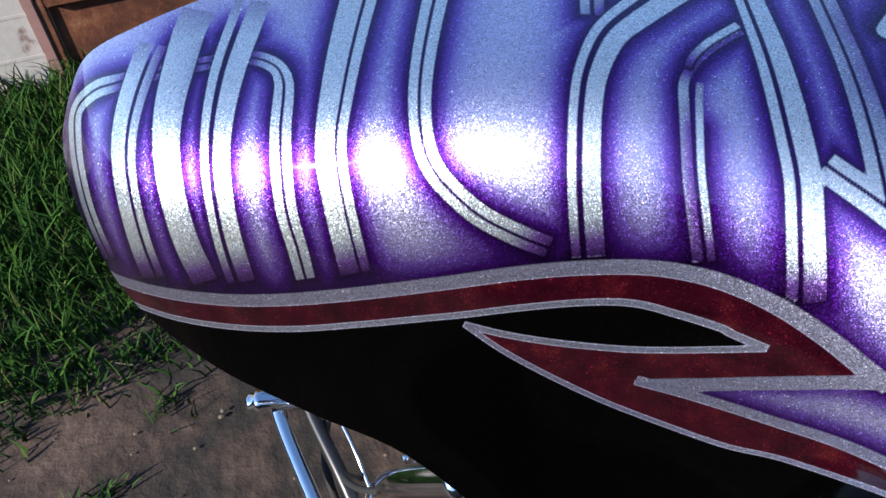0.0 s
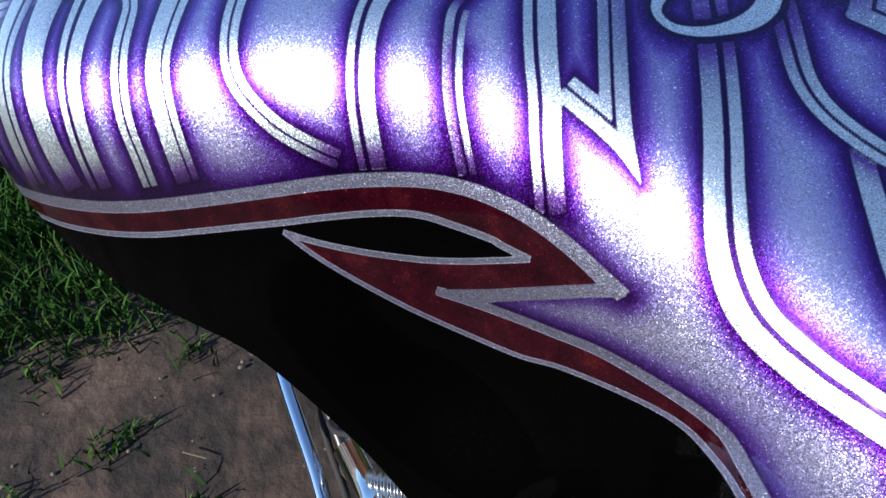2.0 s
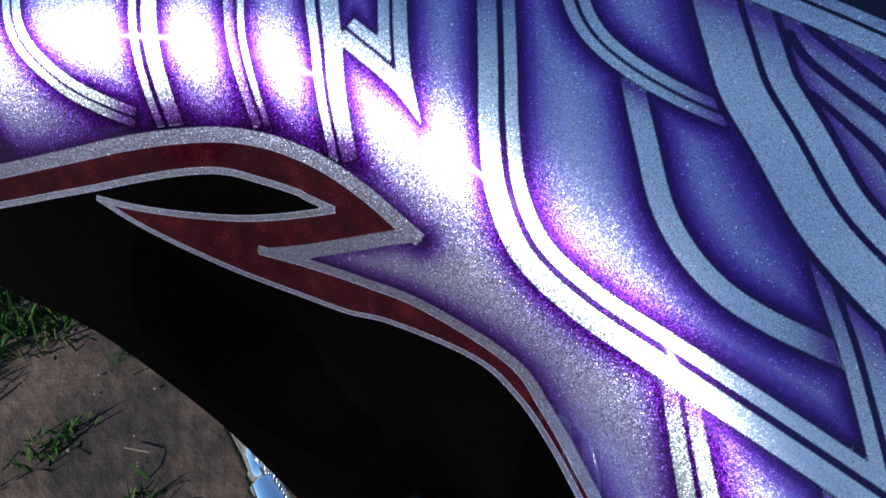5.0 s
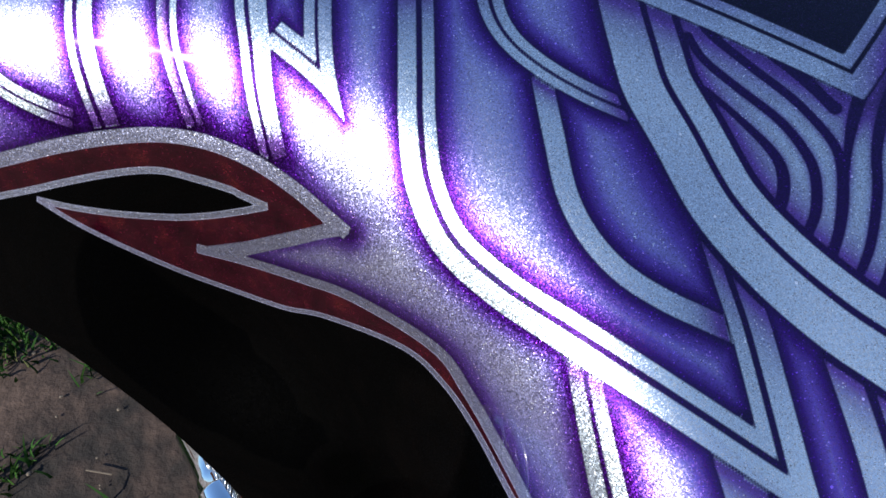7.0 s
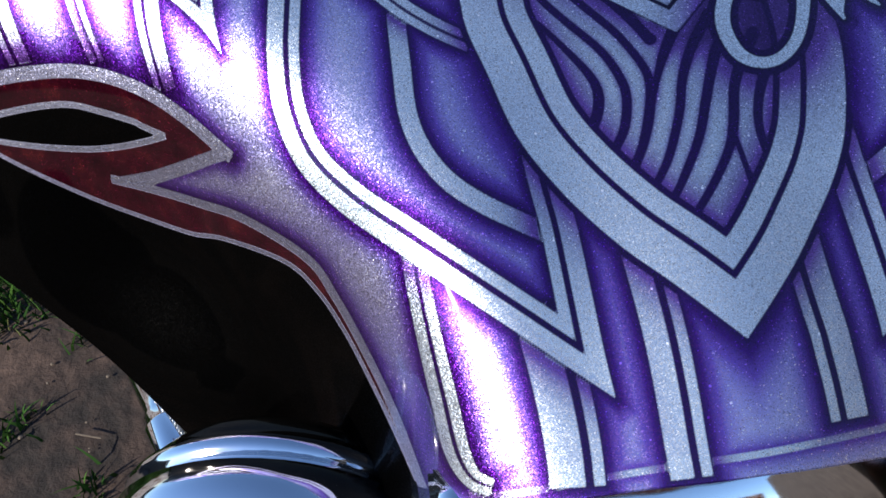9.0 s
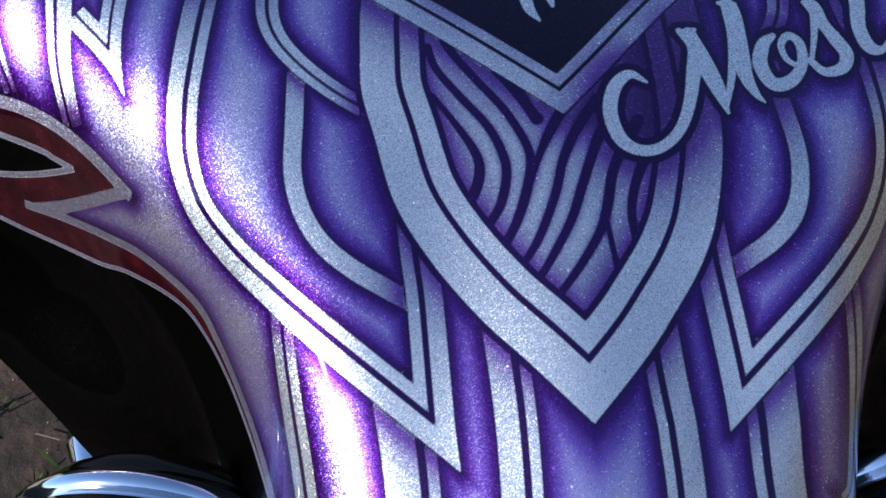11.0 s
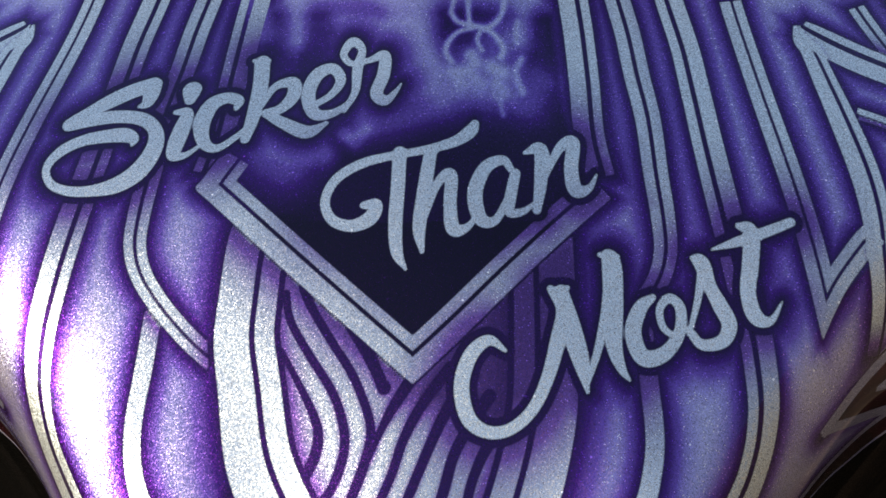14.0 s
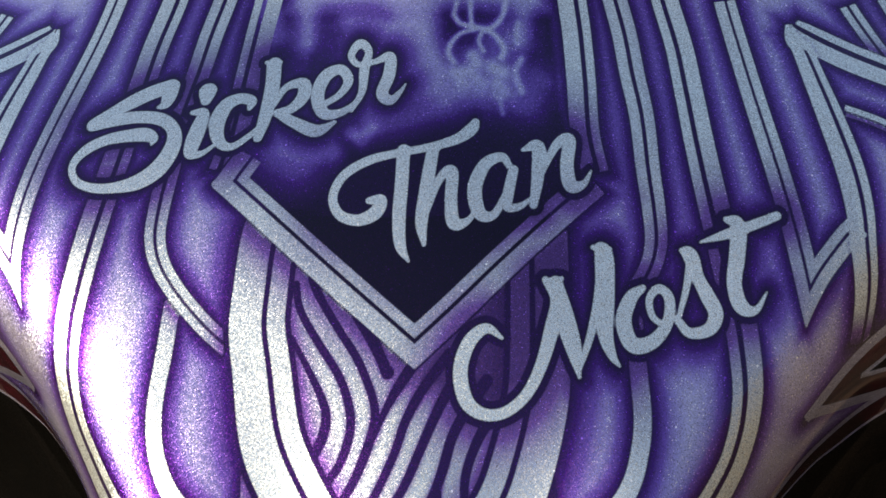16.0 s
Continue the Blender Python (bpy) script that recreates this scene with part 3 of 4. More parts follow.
# neck, outer ribbons
stripe(((-48.4, -54.7, 5.7), (-51.8, -52.2, 5.7), (-59.5, -47.4, 5.7), (-69, -41.3, 5.7), (-78.1, -33.2, 5.7), (-84.5, -22.7, 5.7), (-87.8, -10, 5.8), (-87.9, 6.9, 6), (-87.7, 26.6, 6.1)), 5.8, ((0, 1),))
stripe(((-64.4, 11.5, 6.5), (-75.3, 19.2, 6.6), (-86.2, 28.9, 6.8), (-94.3, 38.9, 7.2), (-98.2, 49.1, 7.7), (-98.6, 61.8, 8.2), (-98, 77.2, 8.7), (-98.2, 98.5, 9.3), (-96.8, 116.4, 9.8), (-95.6, 135.3, 10.1), (-93.1, 150.9, 10.2), (-91.2, 160.2, 10.3)), 8.4, ((0, 0.4), (0.58, 1)))
vee(((-38.6, -102), (-52, -90.6), (-66.6, -78), (-81.4, -65.4), (-96.8, -52.4), (-114, -37.5), (-126.7, -21.3), (-132.2, -2.5), (-132.2, 17.2), (-130.4, 33.4), (-126.6, 66.3), (-125.1, 86.7), (-124.6, 107.6), (-123.8, 130.1), (-120.6, 151.5), (-119, 161.1)), ((-38.6, -102), (-39.6, -90.4), (-40.3, -76), (-40.9, -61.3), (-41.5, -49.4), (-42.8, -37.2), (-43.8, -24.4)), 11, ((0, 0.5), (0.68, 1)), reach=0.008)
# waves inside the heart: a silver field cut by dark grooves
waves(((-57.5, 57.4), (-56.6, 32.1), (-53.8, 7.1), (-48.6, -16.5), (-40.5, -34.5), (-26.8, -51.7), (-11.3, -68.9), (-0.3, -80.5), (13.2, -66.8), (25.4, -53.3), (35.8, -38), (42.3, -23.1), (46.4, -7.4), (47.6, 9.2), (47.7, 28.5), (47.7, 58.4)))
groove(((-41.5, 15.3, 1.9), (-34.8, 5.4, 2.4), (-29.1, -4, 3), (-27.2, -10.3, 3.5), (-28.5, -17.3, 3.7), (-32.8, -24.9, 3.4)))
groove(((-41.9, 33.3, 2.9), (-39.5, 24.8, 2.8), (-32.7, 15, 2.9), (-23.6, 3.2, 3), (-19.4, -6.6, 3.2), (-18.8, -14.4, 3.2), (-21.7, -24.1, 3.1), (-27, -31.3, 2.7), (-29.7, -34.6, 2.4)))
groove(((-37.6, 37.9, 3.1), (-33.8, 30.7, 3.1), (-26, 19.8, 3), (-17.4, 8.5, 3), (-11.6, -3.2, 3), (-10.6, -10.7, 3.2), (-13.1, -20.4, 3.4), (-17.1, -29.8, 3.1), (-22.3, -38.3, 2.7), (-24.7, -41.6, 2.4)))
groove(((-33.9, 41.8, 3.9), (-25, 31.1, 4.3), (-15.3, 18.8, 4.4), (-8.3, 7.5, 3.8)))
groove(((1.1, 7, 4.2), (-4.1, -1.1, 3.3), (-7.6, -8, 2.4), (-10.5, -14.9, 1.8)))
groove(((14, 11.4, 3.9), (5.8, 0.9, 3.5), (0.1, -9.4, 3.2), (-3.8, -20.9, 3), (-10.5, -34.9, 2.7), (-17.1, -43.9, 2.3), (-19.1, -46.5, 2)))
groove(((21.2, 8.7, 4.3), (13.9, -0.3, 3.9), (9.2, -9.3, 3.5), (5, -18.9, 3.3), (0.2, -29.6, 3), (-7.6, -41.8, 2.6), (-13, -49.1, 2.3)))
groove(((26.8, 3.1, 4.3), (20.3, -6.1, 3.8), (15.7, -14.3, 3.6), (12.6, -24.9, 3.5), (9.1, -33.3, 3.1), (2.2, -42.9, 2.7), (-5.4, -51.7, 2.4), (-8.2, -54.8, 2)))
groove(((11.6, -29.3, 1.7), (12.3, -37.2, 2), (13.1, -44.7, 2.3), (13.5, -49.7, 2.4)))
groove(((34.1, -2.4, 4.2), (26.5, -11.2, 3.7), (22.1, -20, 3.3), (20.1, -28, 3.1), (20.4, -35.8, 2.8), (21.4, -40.9, 2.5)))
groove(((-7.1, 5.2, 4.7), (-10.3, 8.6, 1.7)))
# heart band
vee(((0.9, -89.4), (-16.5, -71.7), (-30.4, -58.1), (-44.3, -40.5), (-55, -21.5), (-61, 1.2), (-65, 17.6), (-65.4, 33), (-65.2, 48.1), (-64.1, 57.5)), ((0.9, -89.4), (19.4, -71.2), (29, -60.1), (38.2, -48.3), (45, -36.3), (49.1, -24.6), (52.3, -12.7), (54.6, -0.5), (55.2, 12.1), (55.3, 25.8), (55.2, 39.5), (55.1, 53.4)), 20.5, ((0, 0.58), (0.68, 1)), both=False, halo=0.011, reach=0.009, cut=0.0022)
dim(((-4.2, 0.3), (7, 23.4), (40.8, 50.3), (57.3, 62.6), (62.9, 44.8), (59.3, 10.2), (45.7, -0.4), (30.6, -10.5), (15.2, -7.6)), 0.14)
# diamond frame
clear(((-76.4, 71.5), (2.1, 9.2), (67.8, 70), (58.4, 102.8), (56.8, 138.5), (56.9, 147.8), (-72.9, 150.2), (-71.5, 110.9)), 0.05)
stripe(((-76.8, 74.8, 10.9), (-74.6, 91, 11.1), (-75, 113.4, 11.6), (-74.7, 134.9, 12), (-73.5, 150.2, 12.3), (-72.5, 159.4, 12.4)), 11.7, ((0, 0.28), (0.45, 1)), halo=0.009)
vee(((2.1, 6.3), (-17.1, 21), (-39.7, 38.2), (-61.5, 54.7), (-74.1, 64.3), (-79.9, 68.9), (-78.4, 72), (-75.7, 77.1), (-72.2, 83.5)), ((2.1, 6.3), (18.9, 21.7), (34.7, 36.8), (51, 51.5), (69.3, 66.9)), 11.2, ((0, 0.55), (0.68, 1)), both=False, reach=0.012)
# red band
OUT_TOP, OUT_FOOT = (-422.6, 91.2), (-423.8, 86.2)
BAND_TOP = ((-418.8, 59.3), (-414.9, 48.2), (-399.9, 41.7), (-380.2, 36.4), (-358, 32.4), (-337.3, 30.5), (-317.4, 30), (-296.2, 30.2), (-274, 30.8), (-253.4, 31.5), (-233.8, 31.1), (-215.4, 29.2), (-201.4, 25.4), (-189.8, 20), (-178.7, 12.6), (-168.1, 3.1), (-159.4, -6.3), (-153.3, -12.9))
BAND_FOOT = ((-420.3, 55.2), (-416.6, 39.4), (-392.9, 28.9), (-362.5, 21.9), (-335.8, 18.9), (-310.4, 18.6), (-286.8, 18.9), (-271.1, 19.1), (-254, 19.7), (-233.8, 19.7), (-218.5, 18), (-205.8, 13.3), (-193.5, 7.8), (-190, 5.4), (-180.9, 0.1))
EYE_FOOT = ((-180.9, 0.1), (-191.4, 0.1), (-205.2, 0.5), (-219.1, 1.8), (-237, 5.1), (-250.2, 8.3), (-261, 11.5), (-271.8, 15.5))
TAIL_TOP = ((-214.7, -10.5), (-196.8, -17.3), (-175.4, -26.1), (-155.4, -34.9), (-130.1, -52.4), (-121.2, -67.5), (-113, -87.2), (-105.2, -108.7), (-98.4, -132.9))
TAIL_FOOT = ((-271.8, 15.5), (-257.8, 3.5), (-236.9, -10.8), (-216.4, -22.9), (-187.5, -36.6), (-168.9, -41.4), (-140.6, -53.1), (-128.5, -65.3), (-120.2, -80.6), (-112.7, -99.4), (-104.6, -119.9), (-100.2, -131.6))
BOLT = ((-152.6, -13.3), (-160.7, -8.9), (-176.3, -9.7), (-194.7, -10.6), (-215.3, -10.2), (-196.5, -15.6), (-172.9, -14.3), (-162.4, -13.4))


def band():
    top, foot, eye, tail_top, tail_foot = (smooth_line(c, 8) / 1000 for c in ((OUT_TOP, *BAND_TOP), (OUT_FOOT, *BAND_FOOT), EYE_FOOT, TAIL_TOP, TAIL_FOOT))
    bolt = np.array(BOLT) / 1000
    area(RED, np.vstack([top, bolt[:5], tail_top, tail_foot[::-1], eye[::-1], foot[::-1]]))
    black = np.vstack([foot, eye, tail_foot, [(-0.1, -0.19), (-0.46, -0.19), (-0.46, 0.092)]])
    for flip in (False, True):
        side = other_side if flip else np.array
        ring = np.vstack([top, bolt[:5], tail_top, [(-0.1, -0.19), (-0.46, -0.19), (-0.46, 0.092)]])
        ring = side(ring)
        idx = near(ring, 0.05)
        d = inside(ring, GX[idx], GV[idx])
        # dark spray on the purple above the band; nothing of the purple shows below it
        PANEL[idx] *= 1 - 0.95 * np.exp(-((np.maximum(d, 0) / 0.0115) ** 1.4))
        RIBBON[idx] *= 1 - 0.8 * np.exp(-((np.maximum(d, 0) / 0.008) ** 1.3))
        SILVER[idx] = np.maximum(SILVER[idx], 0.0034 - d)
        ring = side(black)
        idx = near(ring, 0.05)
        BLACK[idx] = np.minimum(BLACK[idx], inside(ring, GX[idx], GV[idx]))
        for line, width, deep in ((top, 0.0046, 0.66), (tail_top, 0.0034, 0.64), (foot, 0.0021, 0.7), (eye, 0.0021, 0.7), (tail_foot, 0.0017, 0.65)):
            idx = near(side(line), 0.01)
            off, past, _ = offset(side(line), GX[idx], GV[idx])
            e = np.maximum(np.abs(off) - width / 2, past)
            RIBBON[idx] = np.where(e < 0.0013, deep, RIBBON[idx])
            SILVER[idx] = np.minimum(SILVER[idx], e)
        idx = near(side(bolt), 0.01)
        e = inside(side(bolt), GX[idx], GV[idx])
        RIBBON[idx] = np.where(e < 0.0013, 0.66, RIBBON[idx])
        SILVER[idx] = np.minimum(SILVER[idx], e)


band()
# thinner spray along the neck and on the wing's lower half
bare(((-176, 14), (-152, 30), (-136, 24), (-136, -4), (-128, -26), (-112, -44), (-92, -62), (-84, -130), (-102, -130), (-118, -78), (-133, -48), (-158, -32), (-196, -16), (-152, -12)), 2.0)
bare(((-412, 40), (-340, 28), (-220, 26), (-176, 14), (-160, 60), (-180, 92), (-300, 96), (-400, 96)), 1.3, 0.03)
# lace sprayed through a net
clouds(((-65.4, 150.5), (-63.5, 126.7), (-64.5, 98.3), (-65.9, 81.6), (-39.9, 74.9), (-23.8, 90.7), (2.8, 100.1), (29.5, 102.8), (53.1, 110.1), (53.5, 148.5)))
lace(((-12.7, 148.8), (-8.3, 133.2), (-4.1, 120.4)), 8.8, 0.59)
lace(((-2.1, 145.9), (-2.4, 130.5), (2.7, 117.9)), 7.5, 0.57)
lace(((-55.5, 151), (-53.3, 132.2)), 5.6, 0.59)
lace(((-73.9, 151.2), (-66.8, 134.9)), 6.2, 0.47)
lace(((3.1, 110.7), (11.8, 108.4), (22.7, 106.3), (33.6, 107.9)), 8.8, 0.55)
lace(((-21.5, 91.9), (-8.8, 95.3), (7.8, 101.2)), 6.2, 0.4)
lace(((-54.8, 83.1), (-47.9, 79.8)), 11, 0.52)
lace(((-40, 84.8), (-34.2, 81.9)), 4.4, 0.47)
lace(((-36.3, 142.3), (-24, 140.3), (-14, 133.4)), 5, 0.43)
lace(((-22.1, 97.7), (-19.4, 93.1), (-21.3, 90.8)), 2.7, 0.55)
lace(((-28.2, 90.2), (-23.5, 87)), 2.7, 0.55)
lace(((40.7, 150.5), (39.5, 132.1)), 5, 0.47)
lace(((46.9, 111.9), (42.2, 102.1)), 7.5, 0.33)
lace(((17.4, 149.1), (17.7, 142.6), (18.4, 137.5)), 1.2, 0.92)
lace(((32.5, 150), (31.3, 143.4), (28.4, 138.8), (24.9, 136)), 1.4, 0.92)
lace(((10.7, 142.3), (13.5, 138.6), (18.4, 137.5), (24.9, 136), (29.5, 132.1), (31.9, 127.1), (31, 123.4)), 1.4, 0.93)
lace(((19.5, 136.2), (13.6, 133.9), (10, 129.5), (9, 125.1), (11.3, 120.7)), 1.3, 0.9)
lace(((22.7, 135.4), (21.4, 130.7), (23.3, 126.2)), 1.1, 0.87)
lace(((10.6, 143.6), (11.7, 148.8)), 1.1, 0.84)
lace(((19.1, 123.9), (20.7, 120.5)), 3.4, 0.9)
lace(((12, 116.2), (18.1, 116.9)), 2.9, 0.85)
lace(((27.4, 118.7), (31.4, 116.5)), 3.6, 0.9)
lace(((29.2, 111.3), (30.9, 107.6)), 2.7, 0.81)
lace(((20.8, 113.5), (22.6, 111.1)), 2.7, 0.81)
lace(((15.7, 110.4), (14.3, 113.3)), 2.5, 0.78)
lace(((39.3, 123), (36.7, 116.6), (39.3, 108)), 1.4, 0.69)
lace(((30, 106.1), (31.6, 98.3)), 1.1, 0.56)
lace(((37.9, 139.9), (37.1, 130.7)), 1.3, 0.67)
# lettering
# Sicker
letter(((-106.7, 110.6, 6.4), (-114.1, 107.5, 6.5), (-121.5, 103, 6.2), (-129, 98.1, 4.1), (-133.4, 95.4, 2.9)))
letter(((-105.9, 110.6, 5.6), (-106.2, 106.2, 6.1), (-106.7, 102.5, 4), (-109.4, 101.1, 1.4)))
letter(((-133.7, 93.3, 5.5), (-125.7, 95.3, 5.4), (-116.5, 96.7, 5.2), (-107.3, 96, 5.1), (-101.4, 92.5, 5), (-98.9, 87.2, 6), (-99.7, 80.7, 6.9), (-103.3, 74.4, 7.1), (-109.6, 69.9, 6.1), (-117.6, 67.8, 4.2), (-125.6, 67.5, 3.5), (-132.6, 69.5, 2.9), (-136.4, 73.9, 2.7), (-136.4, 78.4, 3.4), (-132.8, 83.3, 4.4), (-126.5, 86.9, 4.6), (-118.9, 88.6, 5.2), (-111.7, 89.2, 5.7), (-107.5, 87.6, 3.7), (-107.6, 85.1, 1)))
letter(((-94.6, 98.8, 2), (-90.1, 98.5, 4.3), (-90.4, 92.3, 6.3), (-91.2, 85.5, 6.2), (-91, 81.3, 4.1), (-86.7, 81.5, 2.4), (-82.8, 84.6, 1.5)))
letter(((-90.7, 108.3, 7.4), (-90.4, 104.2, 4.3)))
letter(((-71.7, 100.8, 2), (-71.6, 104, 4.3), (-76.3, 105.2, 4.7), (-81.2, 102.5, 6), (-83.3, 96.6, 6.6), (-82.7, 90.6, 5.6), (-79.8, 85.6, 4.1), (-75.1, 84.4, 2.9), (-69.6, 88.6, 2.5), (-66.1, 92.4, 2)))
letter(((-69, 122, 1.9), (-63.3, 122.1, 2.1)))
letter(((-65.7, 121.3, 6.3), (-64.4, 110.8, 6.1), (-64.5, 97.1, 5.3), (-65.6, 88.2, 3.6)))
letter(((-62.4, 102, 2.6), (-58.4, 110.3, 3.2), (-51.6, 112.1, 5.1), (-50.5, 106.2, 5.5), (-54.5, 100.7, 4.1), (-60.1, 99, 3)))
letter(((-60, 98.8, 3.1), (-52.3, 94.8, 4.4), (-42.5, 91.1, 5.1), (-35.4, 94.7, 1.5)))
letter(((-41.8, 102.1, 2.6), (-35.2, 106.7, 3.1), (-32.2, 113, 4.2), (-36.3, 118.3, 4.5), (-42.4, 115.3, 5.8), (-44.5, 106.8, 5.6), (-40.8, 98.8, 4.8), (-34.2, 98.6, 3.5), (-28.1, 102.8, 2.3), (-24.9, 109, 2)))
letter(((-29.2, 99.8, 1.9), (-25.8, 107.8, 3.1), (-25.9, 118, 4.3), (-24.9, 126.4, 3.2), (-29.3, 130.1, 4.3), (-32.4, 124.7, 3.1), (-28.6, 120.2, 2.5), (-21.3, 121.5, 2.6), (-15.5, 123.3, 4.6), (-15.1, 115.1, 5.2), (-17.2, 107.1, 5), (-13.6, 103.7, 3.9), (-9.8, 107.4, 2), (-7.8, 110.9, 0.7)))
lay_letters()
# Than
letter(((-18, 63.6, 2.5), (-13.6, 63.6, 4.5), (-15.4, 59, 5.1), (-21.7, 56.3, 4.1), (-28.8, 58.4, 3.6), (-32, 65, 3.4), (-28.8, 73, 3.6), (-20, 78.8, 3.6), (-9.1, 81.8, 3.1), (2.8, 84.1, 3.1), (13.5, 87.4, 4), (19.2, 91.5, 4.9), (20.9, 94.6, 3.1)))
letter(((-6.4, 82.8, 5.1), (-6.2, 70.4, 5), (-6.3, 57.8, 4.9), (-5.2, 47.7, 4), (-1.9, 42, 1)))
letter(((3.2, 83.2, 1.8), (7, 83.7, 1.8)))
letter(((4.9, 83.2, 4.7), (3.2, 68.3, 5), (2.1, 55.9, 4.5), (3.4, 48, 1.6)))
letter(((3.4, 57.9, 1.6), (7.9, 71.6, 3), (12.5, 74.8, 4.5), (12.6, 64.1, 4.5), (14, 55.7, 4.8), (19.1, 56.6, 2.4), (23.1, 62.7, 1.2)))
letter(((34.1, 77.3, 2.5), (31.2, 80.6, 3.5), (25, 77.7, 4.7), (21.3, 68.6, 5.4), (23.2, 59.5, 4.8), (28.4, 58.7, 3), (33.1, 66.6, 2.5)))
letter(((35.7, 75.6, 3.7), (33.8, 66.6, 4.1), (33.6, 61.6, 3.3), (38.4, 62.1, 2.4), (42.2, 65, 1)))
letter(((39.2, 83.5, 1.3), (45.2, 84.7, 5.2), (44.8, 73, 4.6), (43.1, 62.5, 2.9)))
letter(((45.5, 72.6, 1.6), (52, 85.2, 3.4), (57.2, 87.7, 4.8), (55.9, 77.5, 5), (57.1, 69.8, 5.1), (61.8, 70.4, 2.6), (64.9, 75.4, 0.8)))
lay_letters()
# Most
letter(((47.4, 36, 1.5), (52.6, 36.5, 1.7)))
letter(((64.1, 47.5, 1.6), (70, 46.8, 2)))
letter(((31.9, 16.8, 1.1), (26.4, 19.9, 3.3), (20.6, 15.3, 4.6), (17.8, 6.2, 4.9), (20, -3.2, 4.8), (25.9, -7.3, 3.8), (33.1, -6.6, 3.5), (40.1, -1.1, 3.6), (45.2, 8.2, 4.1), (49.1, 20.5, 5), (50.8, 29.5, 4.3), (47, 36.2, 2.4)))
letter(((50.6, 35.2, 4.7), (53.4, 24.1, 6.6), (56.4, 13.5, 5.4), (58.1, 4.6, 1.1)))
letter(((58.3, 7.6, 1.5), (62, 17.2, 2.6), (65.5, 29.8, 3.5), (67.9, 45.8, 4)))
letter(((64.9, 47.5, 1.6), (67.9, 45.2, 6.4), (67.9, 31.7, 6.6), (67.4, 19.1, 5.4), (69.3, 11.8, 3.1), (71.9, 8.1, 0.8)))
letter(((81.2, 33.7, 2.2), (76.9, 30.3, 4.5), (73.9, 22.7, 5.4), (76.5, 15.1, 5.3), (83.2, 15.8, 4.5), (88.9, 21.9, 3.7), (90.2, 30.1, 3.5), (86.8, 33.5, 3), (83.3, 30, 2.5), (84, 24.3, 2.3), (88.1, 21.8, 1.8), (93.3, 24.7, 1.1)))
letter(((95.5, 46.8, 1.6), (98.4, 45, 5.3), (100.5, 37.5, 4.4), (103.4, 31.1, 5.1), (105.7, 25.3, 5), (103, 20.2, 4.2), (96.3, 19, 3.3), (92.8, 22.9, 2.7)))
letter(((98.3, 43.2, 2.7), (96.3, 33.8, 2.3), (93.3, 24.7, 1.5)))
letter(((112.1, 57.8, 2.1), (115.9, 55.8, 5.3), (114.5, 45.1, 5.4), (112.7, 35.7, 5), (114.5, 28, 5.1), (119.4, 26.9, 2.5), (123.6, 32.9, 0.6)))
letter(((102.3, 49.7, 0.8), (112.3, 52.8, 3.4), (122.7, 56.5, 3.4), (129.9, 59.3, 3)))
lay_letters()


# ---- the fairing ----
def build_shell(parent):
    top = on_shell(GX, GV)
    i = np.arange(ROWS_V * COLS).reshape(ROWS_V, COLS)
    quads = np.stack([i[:-1, :-1], i[:-1, 1:], i[1:, 1:], i[1:, :-1]], -1).reshape(-1, 4)
    loop = np.concatenate([i[0, :], i[1:, -1], i[-1, -2::-1], i[-2:0:-1, 0]])
    # the edge turns in and runs back, which gives the shell its thickness
    rim = top[loop]
    mid = rim.mean(0)
    towards = mid - rim
    towards /= np.linalg.norm(towards, axis=1)[:, None]
    back = np.array((0, LEAN45, -LEAN45))
    rings, faces, base = [], [], len(top)
    prev = loop
    for inward, depth in ((0.0008, 0.0015), (0.003, 0.004), (0.006, 0.004), (0.012, 0.001)):
        rings.append(rim + towards * inward + back * depth)
        cur = base + np.arange(len(loop))
        base += len(loop)
        faces.append(np.stack([prev, np.roll(prev, -1), np.roll(cur, -1), cur], -1)[:, ::-1])
        prev = cur
    verts = np.vstack([top] + rings)
    polys = np.vstack([quads] + faces)
    me = bpy.data.meshes.new("fairing")
    me.from_pydata(verts.tolist(), [], polys.tolist())
    extra = len(verts) - len(top)
    ring_count = extra // len(loop)
    for name, field in (("panel", PANEL), ("ribbon", RIBBON), ("silver_edge", SILVER), ("red_edge", RED), ("black_edge", BLACK)):
        a = me.attributes.new(name, "FLOAT", "POINT")
        a.data.foreach_set("value", np.concatenate([field] + [field[loop]] * ring_count).astype(np.float32))
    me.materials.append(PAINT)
    me.shade_smooth()
    ob = new("fairing", me)
    ob.parent = parent
    return ob


motorcycle = tagged(empty("motorcycle"), "motorcycle with purple silver-flake fairing, airbrushed ribbons and chrome lamps", "motorcycle")
fairing = build_shell(motorcycle)
tagged(fairing, "purple silver-flake fairing with airbrushed ribbons and silver script lettering")


def gasket_part(parent):
    x = np.linspace(-0.34, 0.34, 90)
    v = edge_at(UPPER, x) + 0.0012
    return part("gasket", tube(on_shell(x, v, -0.0015).tolist(), 0.0028, 8), RUBBER, parent, "black rubber edge trim")


# ---- the motorcycle's other parts ----
def aim(at, way):
    """A pose at a place whose local z axis points along way."""
    return Matrix.Translation(at) @ Vector(way).to_track_quat("Z", "Y").to_matrix().to_4x4()


